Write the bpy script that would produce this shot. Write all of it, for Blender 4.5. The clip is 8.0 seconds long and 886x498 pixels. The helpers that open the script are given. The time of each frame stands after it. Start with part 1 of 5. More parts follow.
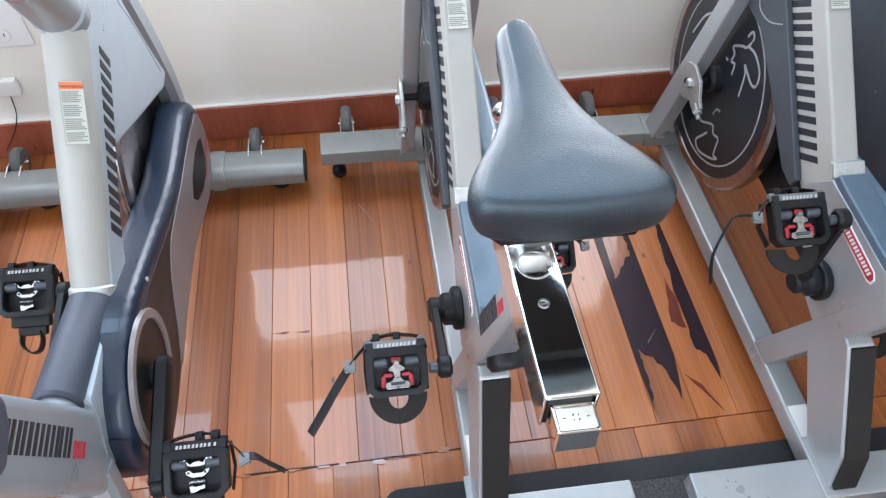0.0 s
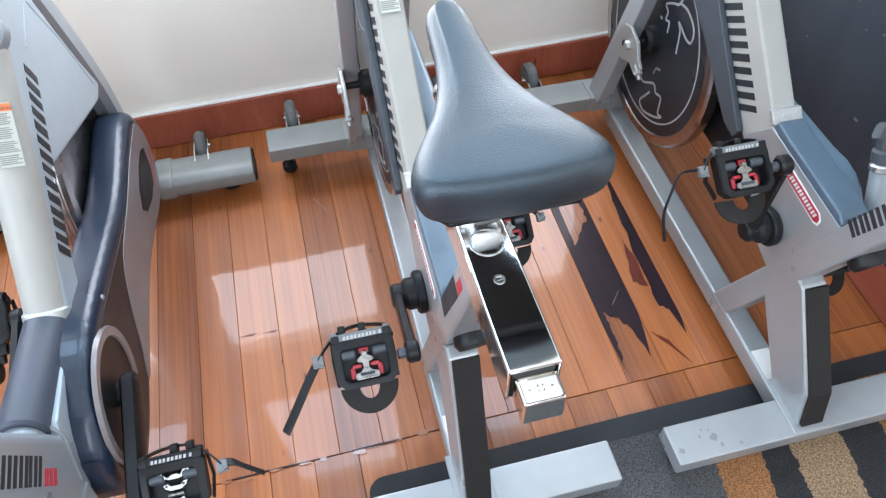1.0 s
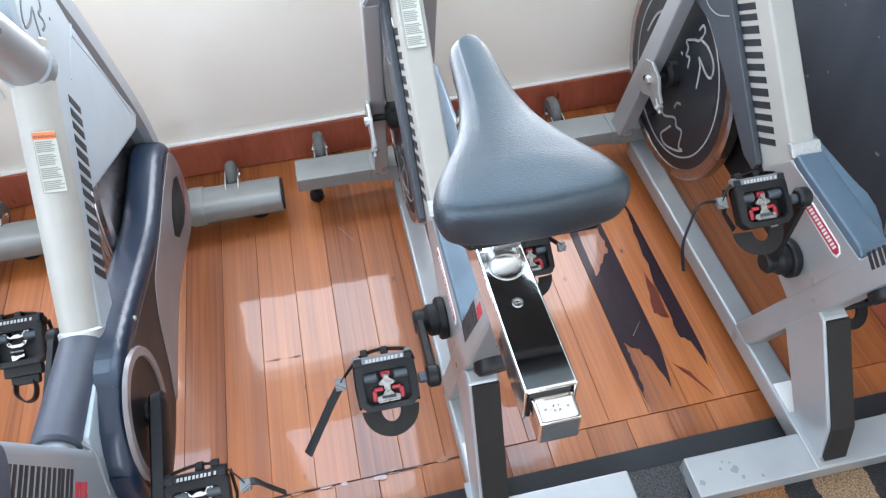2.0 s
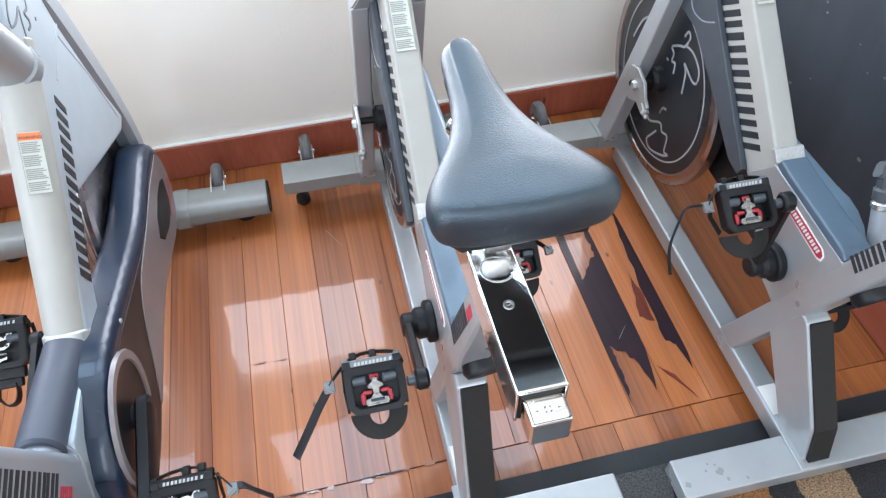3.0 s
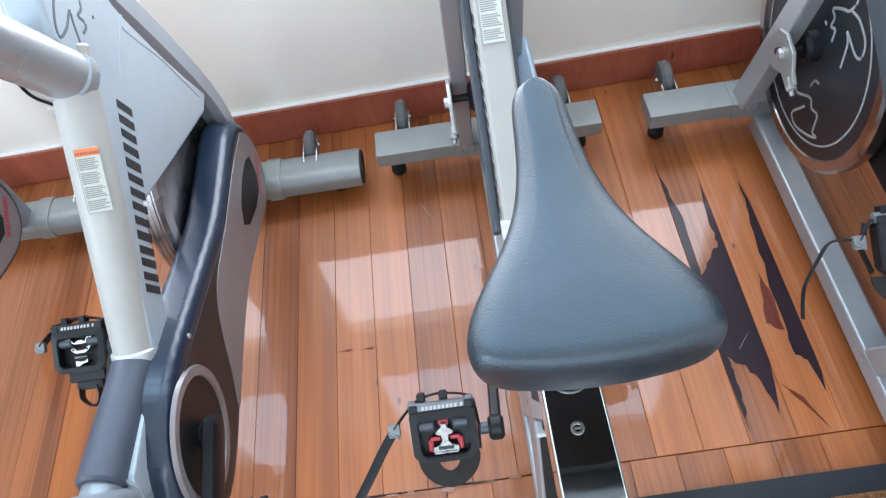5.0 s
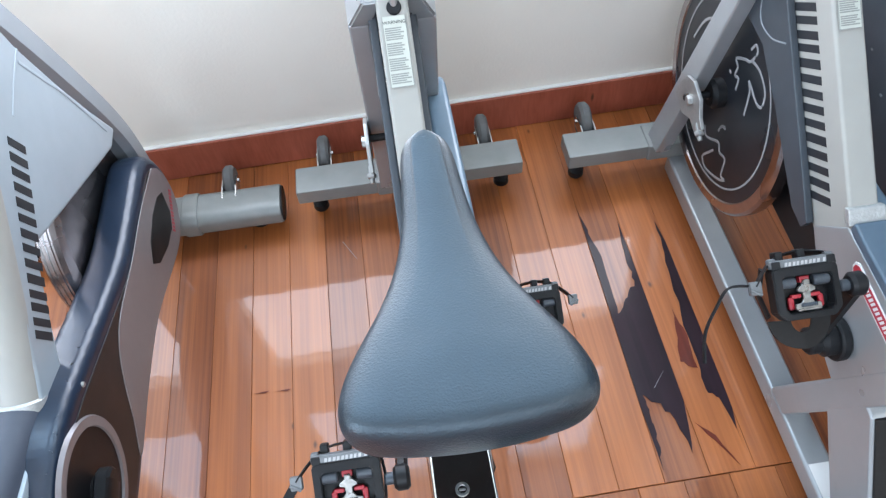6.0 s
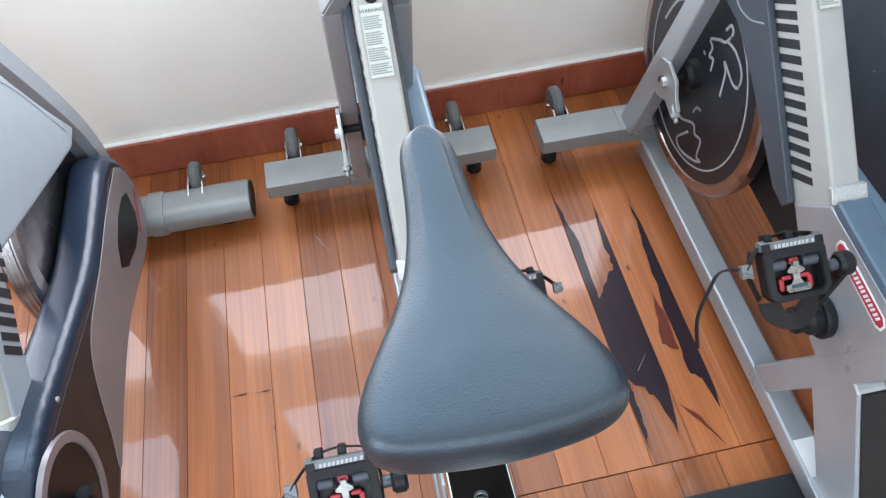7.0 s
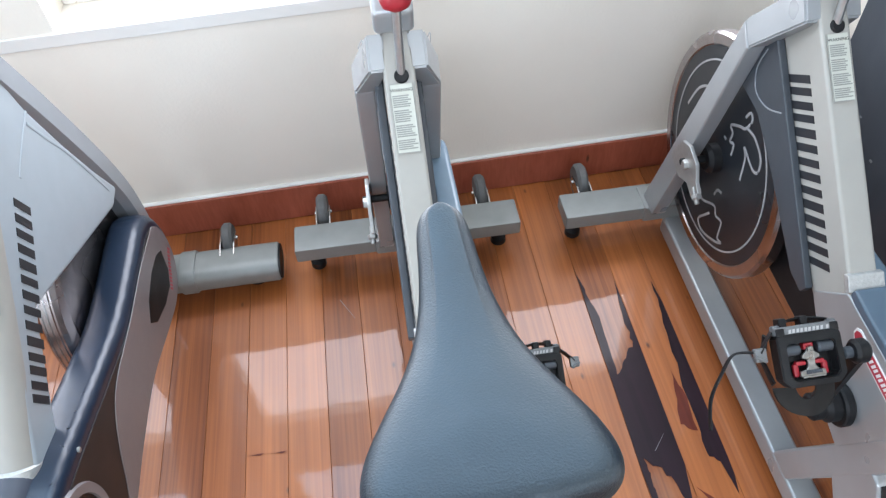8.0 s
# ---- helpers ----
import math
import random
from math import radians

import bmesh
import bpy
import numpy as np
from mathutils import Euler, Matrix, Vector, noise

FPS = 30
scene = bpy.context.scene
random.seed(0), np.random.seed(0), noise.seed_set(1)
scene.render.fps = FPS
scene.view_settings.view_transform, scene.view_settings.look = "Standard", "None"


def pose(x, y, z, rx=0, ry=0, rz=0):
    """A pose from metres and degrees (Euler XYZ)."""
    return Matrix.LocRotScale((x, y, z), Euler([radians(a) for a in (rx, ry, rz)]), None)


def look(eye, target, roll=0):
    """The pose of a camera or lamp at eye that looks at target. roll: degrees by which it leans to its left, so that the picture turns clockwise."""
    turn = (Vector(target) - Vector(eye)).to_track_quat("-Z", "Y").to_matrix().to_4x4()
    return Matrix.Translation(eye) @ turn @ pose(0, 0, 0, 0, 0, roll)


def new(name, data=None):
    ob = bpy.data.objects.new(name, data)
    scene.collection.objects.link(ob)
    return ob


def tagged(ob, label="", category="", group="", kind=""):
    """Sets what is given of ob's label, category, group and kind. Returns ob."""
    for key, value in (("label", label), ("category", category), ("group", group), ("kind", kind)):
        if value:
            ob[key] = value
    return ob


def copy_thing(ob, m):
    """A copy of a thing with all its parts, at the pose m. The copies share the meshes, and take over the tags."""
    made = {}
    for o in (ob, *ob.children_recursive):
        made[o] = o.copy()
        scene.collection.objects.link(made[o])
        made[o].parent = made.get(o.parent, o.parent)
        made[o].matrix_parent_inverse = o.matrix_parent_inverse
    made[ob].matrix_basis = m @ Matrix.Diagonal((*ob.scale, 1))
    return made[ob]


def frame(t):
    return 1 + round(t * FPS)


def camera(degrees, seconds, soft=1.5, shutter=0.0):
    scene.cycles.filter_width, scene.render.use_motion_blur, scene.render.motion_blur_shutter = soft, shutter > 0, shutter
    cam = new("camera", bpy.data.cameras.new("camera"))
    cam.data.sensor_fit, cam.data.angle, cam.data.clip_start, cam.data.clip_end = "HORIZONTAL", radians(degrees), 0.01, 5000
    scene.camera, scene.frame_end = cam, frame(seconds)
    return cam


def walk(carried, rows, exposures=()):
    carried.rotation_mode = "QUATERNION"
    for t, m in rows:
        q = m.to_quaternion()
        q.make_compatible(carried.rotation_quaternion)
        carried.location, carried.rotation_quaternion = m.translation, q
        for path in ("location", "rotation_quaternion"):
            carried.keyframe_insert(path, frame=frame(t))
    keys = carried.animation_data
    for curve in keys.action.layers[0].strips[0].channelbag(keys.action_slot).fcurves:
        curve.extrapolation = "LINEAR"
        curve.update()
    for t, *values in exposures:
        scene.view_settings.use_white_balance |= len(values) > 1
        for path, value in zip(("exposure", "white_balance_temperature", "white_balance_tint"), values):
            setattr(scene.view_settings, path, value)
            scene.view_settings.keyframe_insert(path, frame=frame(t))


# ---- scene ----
cam = camera(62.8, 8.0, soft=1.3)
PATH = [
    (0, (-0.136, -1.294, 1.299), (0.042, -0.056, -0.261), 0.7),
    (0.5, (-0.137, -1.297, 1.302), (0.098, -0.076, -0.264), 0.7),
    (1, (-0.123, -1.295, 1.302), (0.14, -0.114, -0.29), -1.9),
    (1.5, (-0.135, -1.312, 1.317), (0.091, -0.06, -0.226), -2.2),
    (2, (-0.125, -1.318, 1.316), (0.092, -0.053, -0.217), -3.4),
    (2.2, (-0.116, -1.323, 1.316), (0.122, -0.057, -0.214), -4.0),
    (3.3, (-0.14, -1.315, 1.316), (0.117, -0.049, -0.211), -0.9),
    (3.5, (-0.142, -1.311, 1.317), (0.094, -0.061, -0.226), -1.0),
    (4, (-0.129, -1.274, 1.305), (0.045, -0.135, -0.33), -2.7),
    (4.2, (-0.121, -1.245, 1.307), (-0.02, -0.109, -0.335), -5.8),
    (5.3, (-0.008, -1.11, 1.31), (-0.148, 0.01, -0.341), -14.8),
    (5.5, (0.003, -1.115, 1.317), (-0.093, 0.049, -0.306), -12.9),
    (6, (0.012, -1.106, 1.306), (0.06, 0.062, -0.317), -7.1),
    (6.5, (-0.009, -1.098, 1.299), (0.097, 0.041, -0.341), -5.4),
    (7, (-0.021, -1.076, 1.296), (0.129, 0.039, -0.358), -4.9),
    (7.5, (-0.018, -1.082, 1.306), (0.157, 0.095, -0.301), -3.6),
    (8, (-0.009, -1.091, 1.32), (0.095, 0.182, -0.219), -4.9),
]
walk(cam, [(t, look(eye, target, roll)) for t, eye, target, roll in PATH],
     [(0, 0.24, 6090, 10), (0.5, 0.32, 6000, 8), (2, 0.39, 6040, 9), (3.5, 0.40, 6040, 9), (4, 0.34, 6090, 10), (5.5, 0.35, 5780, 7), (7, 0.35, 6040, 9), (7.5, 0.38, 6040, 9), (8, 0.25, 6090, 9)])

# ---- light ----
world = bpy.data.worlds.new("sky")
scene.world = world
world.use_nodes = True
wn = world.node_tree
sky = wn.nodes.new("ShaderNodeTexSky")
sky.sky_type = "NISHITA"
sky.sun_disc = False
sky.sun_elevation, sky.sun_rotation = radians(48), radians(30)
wn.links.new(sky.outputs[0], wn.nodes["Background"].inputs[0])
wn.nodes["Background"].inputs[1].default_value = 0.12

FRONT_Y, SKIRT_Y, RIGHT_X, LEFT_X, BACK_Y, TOP_Z = 0.185, 0.170, 0.935, -2.3, -3.4, 2.6
# openings of the front wall: x from, x to, z from, z to
COLUMNS = [(-1.45, -0.86), (-0.595, -0.06), (0.28, 0.70)]
OPENINGS = [(x0, x1, 0.575, 1.07) for x0, x1 in COLUMNS] + [(x0, x1, 1.50, 2.50) for x0, x1 in COLUMNS]
# unseen openings added in the back and left walls, for fill light
BACK_FILL = (-1.4, 0.6, 1.7, 2.5)
LEFT_FILL = (-3.0, -1.1, 0.8, 2.2)


def area_lamp(name, m, sx, sy, power, colour):
    lamp = bpy.data.lights.new(name, "AREA")
    lamp.shape, lamp.size, lamp.size_y, lamp.energy, lamp.color = "RECTANGLE", sx, sy, power, colour
    ob = new(name, lamp)
    ob.matrix_world = m
    return ob


for x0, x1, z0, z1 in OPENINGS:
    power, tone = (7.2, (0.95, 0.95, 1.0)) if z0 < 1 else (12.0, (0.60, 0.81, 1.0))
    area_lamp("window_and_fill_light", pose((x0 + x1) / 2, FRONT_Y + 0.045, (z0 + z1) / 2, -90, 0, 0), x1 - x0, z1 - z0, power * (x1 - x0) / 0.53, tone)
# added fill lamps behind and to the left, lifting the front wall
x0, x1, z0, z1 = BACK_FILL
area_lamp("window_and_fill_light", pose((x0 + x1) / 2, BACK_Y - 0.05, (z0 + z1) / 2, 90, 0, 0), x1 - x0, z1 - z0, 42, (0.84, 0.92, 1.0))
y0, y1, z0, z1 = LEFT_FILL
area_lamp("window_and_fill_light", pose(LEFT_X - 0.05, (y0 + y1) / 2, (z0 + z1) / 2, 90, 0, -90), y1 - y0, z1 - z0, 60, (0.81, 0.91, 1.0))


# ---- materials ----
def material(name, colour, rough=0.5, metal=0.0, coat=0.0, vary=0.12, grain=(60, 60, 60), fine=400.0, bump=0.05, rough_vary=0.1, blotch=6.0, tint=None):
    m = bpy.data.materials.new(name)
    m.use_nodes = True
    t = m.node_tree
    b = t.nodes["Principled BSDF"]
    b.inputs["Metallic"].default_value = metal
    b.inputs["Coat Weight"].default_value = coat
    b.inputs["Coat Roughness"].default_value = 0.08
    co = t.nodes.new("ShaderNodeTexCoord")
    mp = t.nodes.new("ShaderNodeMapping")
    mp.inputs["Scale"].default_value = grain
    t.links.new(co.outputs["Object"], mp.inputs[0])
    n1 = t.nodes.new("ShaderNodeTexNoise")
    n1.inputs["Scale"].default_value = 1.0
    n1.inputs["Detail"].default_value = 5
    t.links.new(mp.outputs[0], n1.inputs["Vector"])
    n2 = t.nodes.new("ShaderNodeTexNoise")
    n2.inputs["Scale"].default_value = blotch
    n2.inputs["Detail"].default_value = 3
    t.links.new(co.outputs["Object"], n2.inputs["Vector"])
    add = t.nodes.new("ShaderNodeMath")
    add.operation = "ADD"
    t.links.new(n1.outputs[0], add.inputs[0])
    t.links.new(n2.outputs[0], add.inputs[1])
    rng = t.nodes.new("ShaderNodeMapRange")
    rng.inputs[1].default_value, rng.inputs[2].default_value = 0.55, 1.45
    t.links.new(add.outputs[0], rng.inputs[0])
    mix = t.nodes.new("ShaderNodeMix")
    mix.data_type = "RGBA"
    dark = tuple(c * (1 - vary) for c in colour)
    light = tuple(min(1, c * (1 + vary)) for c in (tint or colour))
    mix.inputs["A"].default_value, mix.inputs["B"].default_value = (*dark, 1), (*light, 1)
    t.links.new(rng.outputs[0], mix.inputs["Factor"])
    t.links.new(mix.outputs["Result"], b.inputs["Base Color"])
    rr = t.nodes.new("ShaderNodeMapRange")
    rr.inputs[1].default_value, rr.inputs[2].default_value = 0.3, 0.7
    rr.inputs[3].default_value, rr.inputs[4].default_value = max(0.02, rough - rough_vary), min(1, rough + rough_vary)
    t.links.new(n2.outputs[0], rr.inputs[0])
    t.links.new(rr.outputs[0], b.inputs["Roughness"])
    if bump:
        n3 = t.nodes.new("ShaderNodeTexNoise")
        n3.inputs["Scale"].default_value = fine
        n3.inputs["Detail"].default_value = 3
        t.links.new(co.outputs["Object"], n3.inputs["Vector"])
        bp = t.nodes.new("ShaderNodeBump")
        bp.inputs["Strength"].default_value = bump
        bp.inputs["Distance"].default_value = 0.002
        t.links.new(n3.outputs[0], bp.inputs["Height"])
        t.links.new(bp.outputs[0], b.inputs["Normal"])
    return m


def wood(name, dark, light, rough, coat, spread):
    """Varnished softwood, grain along y, each board its own shade."""
    m = bpy.data.materials.new(name)
    m.use_nodes = True
    t = m.node_tree
    b = t.nodes["Principled BSDF"]
    co = t.nodes.new("ShaderNodeTexCoord")
    info = t.nodes.new("ShaderNodeObjectInfo")
    off = t.nodes.new("ShaderNodeVectorMath")
    off.operation = "MULTIPLY_ADD"
    comb = t.nodes.new("ShaderNodeCombineXYZ")
    for k in range(3):
        t.links.new(info.outputs["Random"], comb.inputs[k])
    off.inputs[1].default_value = (17, 29, 11)
    t.links.new(comb.outputs[0], off.inputs[0])
    t.links.new(co.outputs["Object"], off.inputs[2])
    mp = t.nodes.new("ShaderNodeMapping")
    mp.inputs["Scale"].default_value = (150, 1.7, 20)
    t.links.new(off.outputs[0], mp.inputs[0])
    g = t.nodes.new("ShaderNodeTexNoise")
    g.inputs["Scale"].default_value, g.inputs["Detail"].default_value, g.inputs["Distortion"].default_value = 1.0, 6, 0.5
    t.links.new(mp.outputs[0], g.inputs["Vector"])
    mp2 = t.nodes.new("ShaderNodeMapping")
    mp2.inputs["Scale"].default_value = (17, 1.1, 5)
    t.links.new(off.outputs[0], mp2.inputs[0])
    big = t.nodes.new("ShaderNodeTexNoise")
    big.inputs["Scale"].default_value, big.inputs["Detail"].default_value = 1.0, 4
    t.links.new(mp2.outputs[0], big.inputs["Vector"])
    s1 = t.nodes.new("ShaderNodeMath")
    s1.operation = "MULTIPLY_ADD"
    s1.inputs[1].default_value = 0.95
    t.links.new(g.outputs[0], s1.inputs[0])
    t.links.new(big.outputs[0], s1.inputs[2])
    s2 = t.nodes.new("ShaderNodeMath")
    s2.operation = "MULTIPLY_ADD"
    s2.inputs[1].default_value = spread
    t.links.new(info.outputs["Random"], s2.inputs[0])
    t.links.new(s1.outputs[0], s2.inputs[2])
    rng = t.nodes.new("ShaderNodeMapRange")
    rng.inputs[1].default_value, rng.inputs[2].default_value = 0.66, 1.27 + spread
    t.links.new(s2.outputs[0], rng.inputs[0])
    mix = t.nodes.new("ShaderNodeMix")
    mix.data_type = "RGBA"
    mix.inputs["A"].default_value, mix.inputs["B"].default_value = (*dark, 1), (*light, 1)
    t.links.new(rng.outputs[0], mix.inputs["Factor"])
    # small dark knots and specks
    vo = t.nodes.new("ShaderNodeTexVoronoi")
    vo.inputs["Scale"].default_value = 1.0
    mp3 = t.nodes.new("ShaderNodeMapping")
    mp3.inputs["Scale"].default_value = (13, 6, 4)
    t.links.new(off.outputs[0], mp3.inputs[0])
    t.links.new(mp3.outputs[0], vo.inputs["Vector"])
    kr = t.nodes.new("ShaderNodeMapRange")
    kr.inputs[1].default_value, kr.inputs[2].default_value, kr.inputs[3].default_value, kr.inputs[4].default_value = 0.025, 0.065, 0.85, 0.0
    t.links.new(vo.outputs["Distance"], kr.inputs[0])
    mk = t.nodes.new("ShaderNodeMix")
    mk.data_type = "RGBA"
    mk.inputs["B"].default_value = (0.05, 0.018, 0.008, 1)
    t.links.new(kr.outputs[0], mk.inputs["Factor"])
    t.links.new(mix.outputs["Result"], mk.inputs["A"])
    t.links.new(mk.outputs["Result"], b.inputs["Base Color"])
    b.inputs["Roughness"].default_value = rough
    b.inputs["Coat Weight"].default_value = coat
    b.inputs["Coat Roughness"].default_value = 0.035
    n3 = t.nodes.new("ShaderNodeTexNoise")
    n3.inputs["Scale"].default_value, n3.inputs["Detail"].default_value = 26, 4
    t.links.new(co.outputs["Object"], n3.inputs["Vector"])
    bp = t.nodes.new("ShaderNodeBump")
    bp.inputs["Strength"].default_value, bp.inputs["Distance"].default_value = 0.05, 0.003
    t.links.new(n3.outputs[0], bp.inputs["Height"])
    t.links.new(bp.outputs[0], b.inputs["Coat Normal"])
    t.links.new(bp.outputs[0], b.inputs["Normal"])
    return m


FLOOR = wood("varnished_fir", (0.135, 0.032, 0.007), (0.49, 0.156, 0.037), 0.48, 0.54, 0.45)
SKIRT = wood("red_stained_wood", (0.26, 0.062, 0.034), (0.40, 0.11, 0.065), 0.45, 0.3, 0.1)
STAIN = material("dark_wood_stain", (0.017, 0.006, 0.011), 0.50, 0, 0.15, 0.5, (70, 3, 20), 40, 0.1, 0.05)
VARNISH = material("thick_clear_varnish", (0.30, 0.115, 0.05), 0.22, 0, 1.0, 0.3, (60, 20, 20), 60, 0.5, 0.1)
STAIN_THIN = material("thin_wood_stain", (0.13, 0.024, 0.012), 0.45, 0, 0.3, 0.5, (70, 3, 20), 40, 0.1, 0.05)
WALL = material("cream_wall_paint", (0.86, 0.805, 0.725), 0.75, 0, 0, 0.025, (8, 8, 8), 130, 0.25, 0.05, 2.0)
TAUPE = material("taupe_wall_paint", (0.33, 0.31, 0.29), 0.85, 0, 0, 0.05, (8, 8, 8), 130, 0.2, 0.05, 2.0)
WHITE = material("white_gloss_paint", (0.82, 0.80, 0.77), 0.35, 0, 0, 0.03, (9, 9, 9), 200, 0.05)
CEILING = material("white_ceiling_paint", (0.82, 0.81, 0.79), 0.9, 0, 0, 0.02, (4, 4, 4), 100, 0.1)
CHALK = material("charcoal_board", (0.052, 0.060, 0.074), 0.55, 0, 0, 0.25, (18, 18, 4), 90, 0.12, 0.12, 5.0)
SILVER = material("silver_powder_coat", (0.37, 0.38, 0.39), 0.34, 0.45, 0.0, 0.06, (30, 30, 30), 900, 0.05, 0.08, 9.0)
BAR_GREY = material("dull_grey_paint", (0.235, 0.245, 0.24), 0.45, 0.2, 0.0, 0.12, (30, 30, 30), 700, 0.08, 0.1, 12.0)
PALE = material("pale_silver_paint", (0.285, 0.305, 0.33), 0.33, 0.25, 0.12, 0.05, (30, 30, 30), 700, 0.03, 0.08, 7.0)
FIN = material("pale_blue_grey_paint", (0.36, 0.405, 0.445), 0.38, 0.15, 0.1, 0.05, (30, 30, 30), 700, 0.03, 0.08, 7.0)
TUBE = material("warm_silver_paint", (0.355, 0.340, 0.310), 0.52, 0.05, 0.0, 0.05, (30, 30, 30), 700, 0.04, 0.08, 7.0)
EMBLEM = material("blue_grey_print", (0.09, 0.105, 0.12), 0.5, 0, 0, 0.05, (60, 60, 60), 500, 0)
SILVER_LINE = material("dull_silver_print", (0.30, 0.295, 0.30), 0.5, 0, 0, 0.1, (60, 60, 60), 500, 0)
WELD = material("bright_weld", (0.52, 0.52, 0.51), 0.42, 0.6, 0, 0.2, (200, 200, 200), 300, 0.6)
CHROME = material("chrome_plate", (0.80, 0.79, 0.77), 0.07, 1.0, 0, 0.06, (120, 30, 60), 60, 0.04, 0.05, 20.0)
# chrome with its warm, dim reflection put into the base colour
BRASSY = material("warm_reflection_chrome", (0.24, 0.205, 0.15), 0.26, 1.0, 0, 0.35, (120, 120, 60), 90, 0.1, 0.08, 60.0)
STEEL = material("steel", (0.55, 0.55, 0.55), 0.28, 1.0, 0, 0.12, (120, 120, 120), 300, 0.1)
ZINC = material("dull_zinc_plate", (0.40, 0.40, 0.39), 0.40, 0.75, 0, 0.15, (120, 120, 120), 300, 0.12)
BLACK = material("black_plastic", (0.009, 0.009, 0.010), 0.46, 0, 0, 0.3, (90, 90, 90), 700, 0.15)
GUARD = material("blue_black_plastic", (0.011, 0.021, 0.042), 0.35, 0, 0.1, 0.2, (60, 60, 60), 900, 0.04, 0.06)
GUARD_FACE = material("umber_plastic", (0.017, 0.014, 0.014), 0.50, 0, 0.0, 0.15, (60, 60, 60), 900, 0.06)
MAUVE = material("mauve_grey_plastic", (0.21, 0.185, 0.19), 0.42, 0.1, 0.1, 0.06, (60, 60, 60), 900, 0.05)
SLATE = material("slate_blue_cover", (0.054, 0.062, 0.086), 0.50, 0, 0, 0.10, (80, 80, 80), 1500, 0.2, 0.08)
BLUE = material("steel_blue_plastic", (0.14, 0.20, 0.26), 0.38, 0, 0.1, 0.08, (60, 60, 60), 900, 0.05)
COVER = material("slate_blue_cover_plastic", (0.085, 0.120, 0.160), 0.36, 0, 0.1, 0.08, (60, 60, 60), 900, 0.05)
DARK_GREY = material("dark_grey_plate", (0.060, 0.068, 0.080), 0.45, 0.2, 0, 0.12, (40, 40, 40), 500, 0.05)
PAD = material("dark_brown_grip_pad", (0.020, 0.018, 0.017), 0.75, 0, 0, 0.2, (150, 150, 150), 1200, 0.3)
SADDLE = material("black_vinyl", (0.008, 0.013, 0.020), 0.40, 0, 0, 0.15, (60, 60, 60), 650, 0.30, 0.07, 14.0)
SADDLE.node_tree.nodes["Principled BSDF"].inputs["IOR"].default_value = 1.70
# blue sky sheen put into the vinyl's specular tint and base colour
SADDLE.node_tree.nodes["Principled BSDF"].inputs["Specular Tint"].default_value = (0.78, 0.91, 1.0, 1)
BLACK.node_tree.nodes["Principled BSDF"].inputs["Specular IOR Level"].default_value = 0.28
PAD.node_tree.nodes["Principled BSDF"].inputs["Specular IOR Level"].default_value = 0.25
for stuff in (STAIN, STAIN_THIN):
    stuff.node_tree.nodes["Principled BSDF"].inputs["Specular IOR Level"].default_value = 0.25
DISC = material("black_flywheel_face", (0.014, 0.016, 0.020), 0.35, 0, 0.05, 0.2, (50, 50, 50), 500, 0.03)
RIM = material("copper_tinged_chrome", (0.44, 0.40, 0.40), 0.27, 1.0, 0, 0.15, (60, 60, 60), 200, 0.06, 0.08)
GREY_LINE = material("grey_print", (0.42, 0.41, 0.41), 0.5, 0, 0, 0.05, (60, 60, 60), 500, 0)
FINE_PRINT = material("small_grey_print", (0.27, 0.27, 0.25), 0.6, 0, 0, 0.3, (400, 400, 400), 500, 0)
BLACK_PRINT = material("black_print", (0.020, 0.021, 0.025), 0.5, 0, 0, 0.05, (60, 60, 60), 500, 0)
CLEAT = material("worn_dull_steel", (0.25, 0.24, 0.225), 0.36, 0.9, 0, 0.45, (160, 160, 160), 300, 0.3, 0.12, 90.0)
BAR_SCUFF = material("scuffed_grey_alloy", (0.16, 0.165, 0.17), 0.40, 0.4, 0, 0.2, (160, 160, 160), 500, 0.2)
RED_PRINT = material("red_print", (0.42, 0.03, 0.05), 0.45, 0, 0, 0.08, (60, 60, 60), 500, 0)
WHITE_PRINT = material("white_print", (0.75, 0.74, 0.72), 0.5, 0, 0, 0.03, (60, 60, 60), 500, 0)
ORANGE_PRINT = material("orange_print", (0.75, 0.20, 0.07), 0.5, 0, 0, 0.03, (60, 60, 60), 500, 0)
CHALK_DUST = material("chalk_dust", (0.16, 0.165, 0.17), 0.9, 0, 0, 0.3, (300, 300, 300), 500, 0)
PAPER = material("yellowed_label_paper", (0.50, 0.50, 0.44), 0.6, 0, 0, 0.05, (60, 60, 60), 500, 0.03)
RED = material("red_plastic", (0.33, 0.015, 0.025), 0.4, 0, 0, 0.1, (60, 60, 60), 500, 0.03)
RUBBER = material("grey_rubber", (0.11, 0.11, 0.11), 0.7, 0, 0, 0.2, (100, 100, 100), 600, 0.2)
BINDING = material("black_rug_binding", (0.022, 0.024, 0.028), 0.75, 0, 0, 0.2, (200, 200, 200), 900, 0.4)


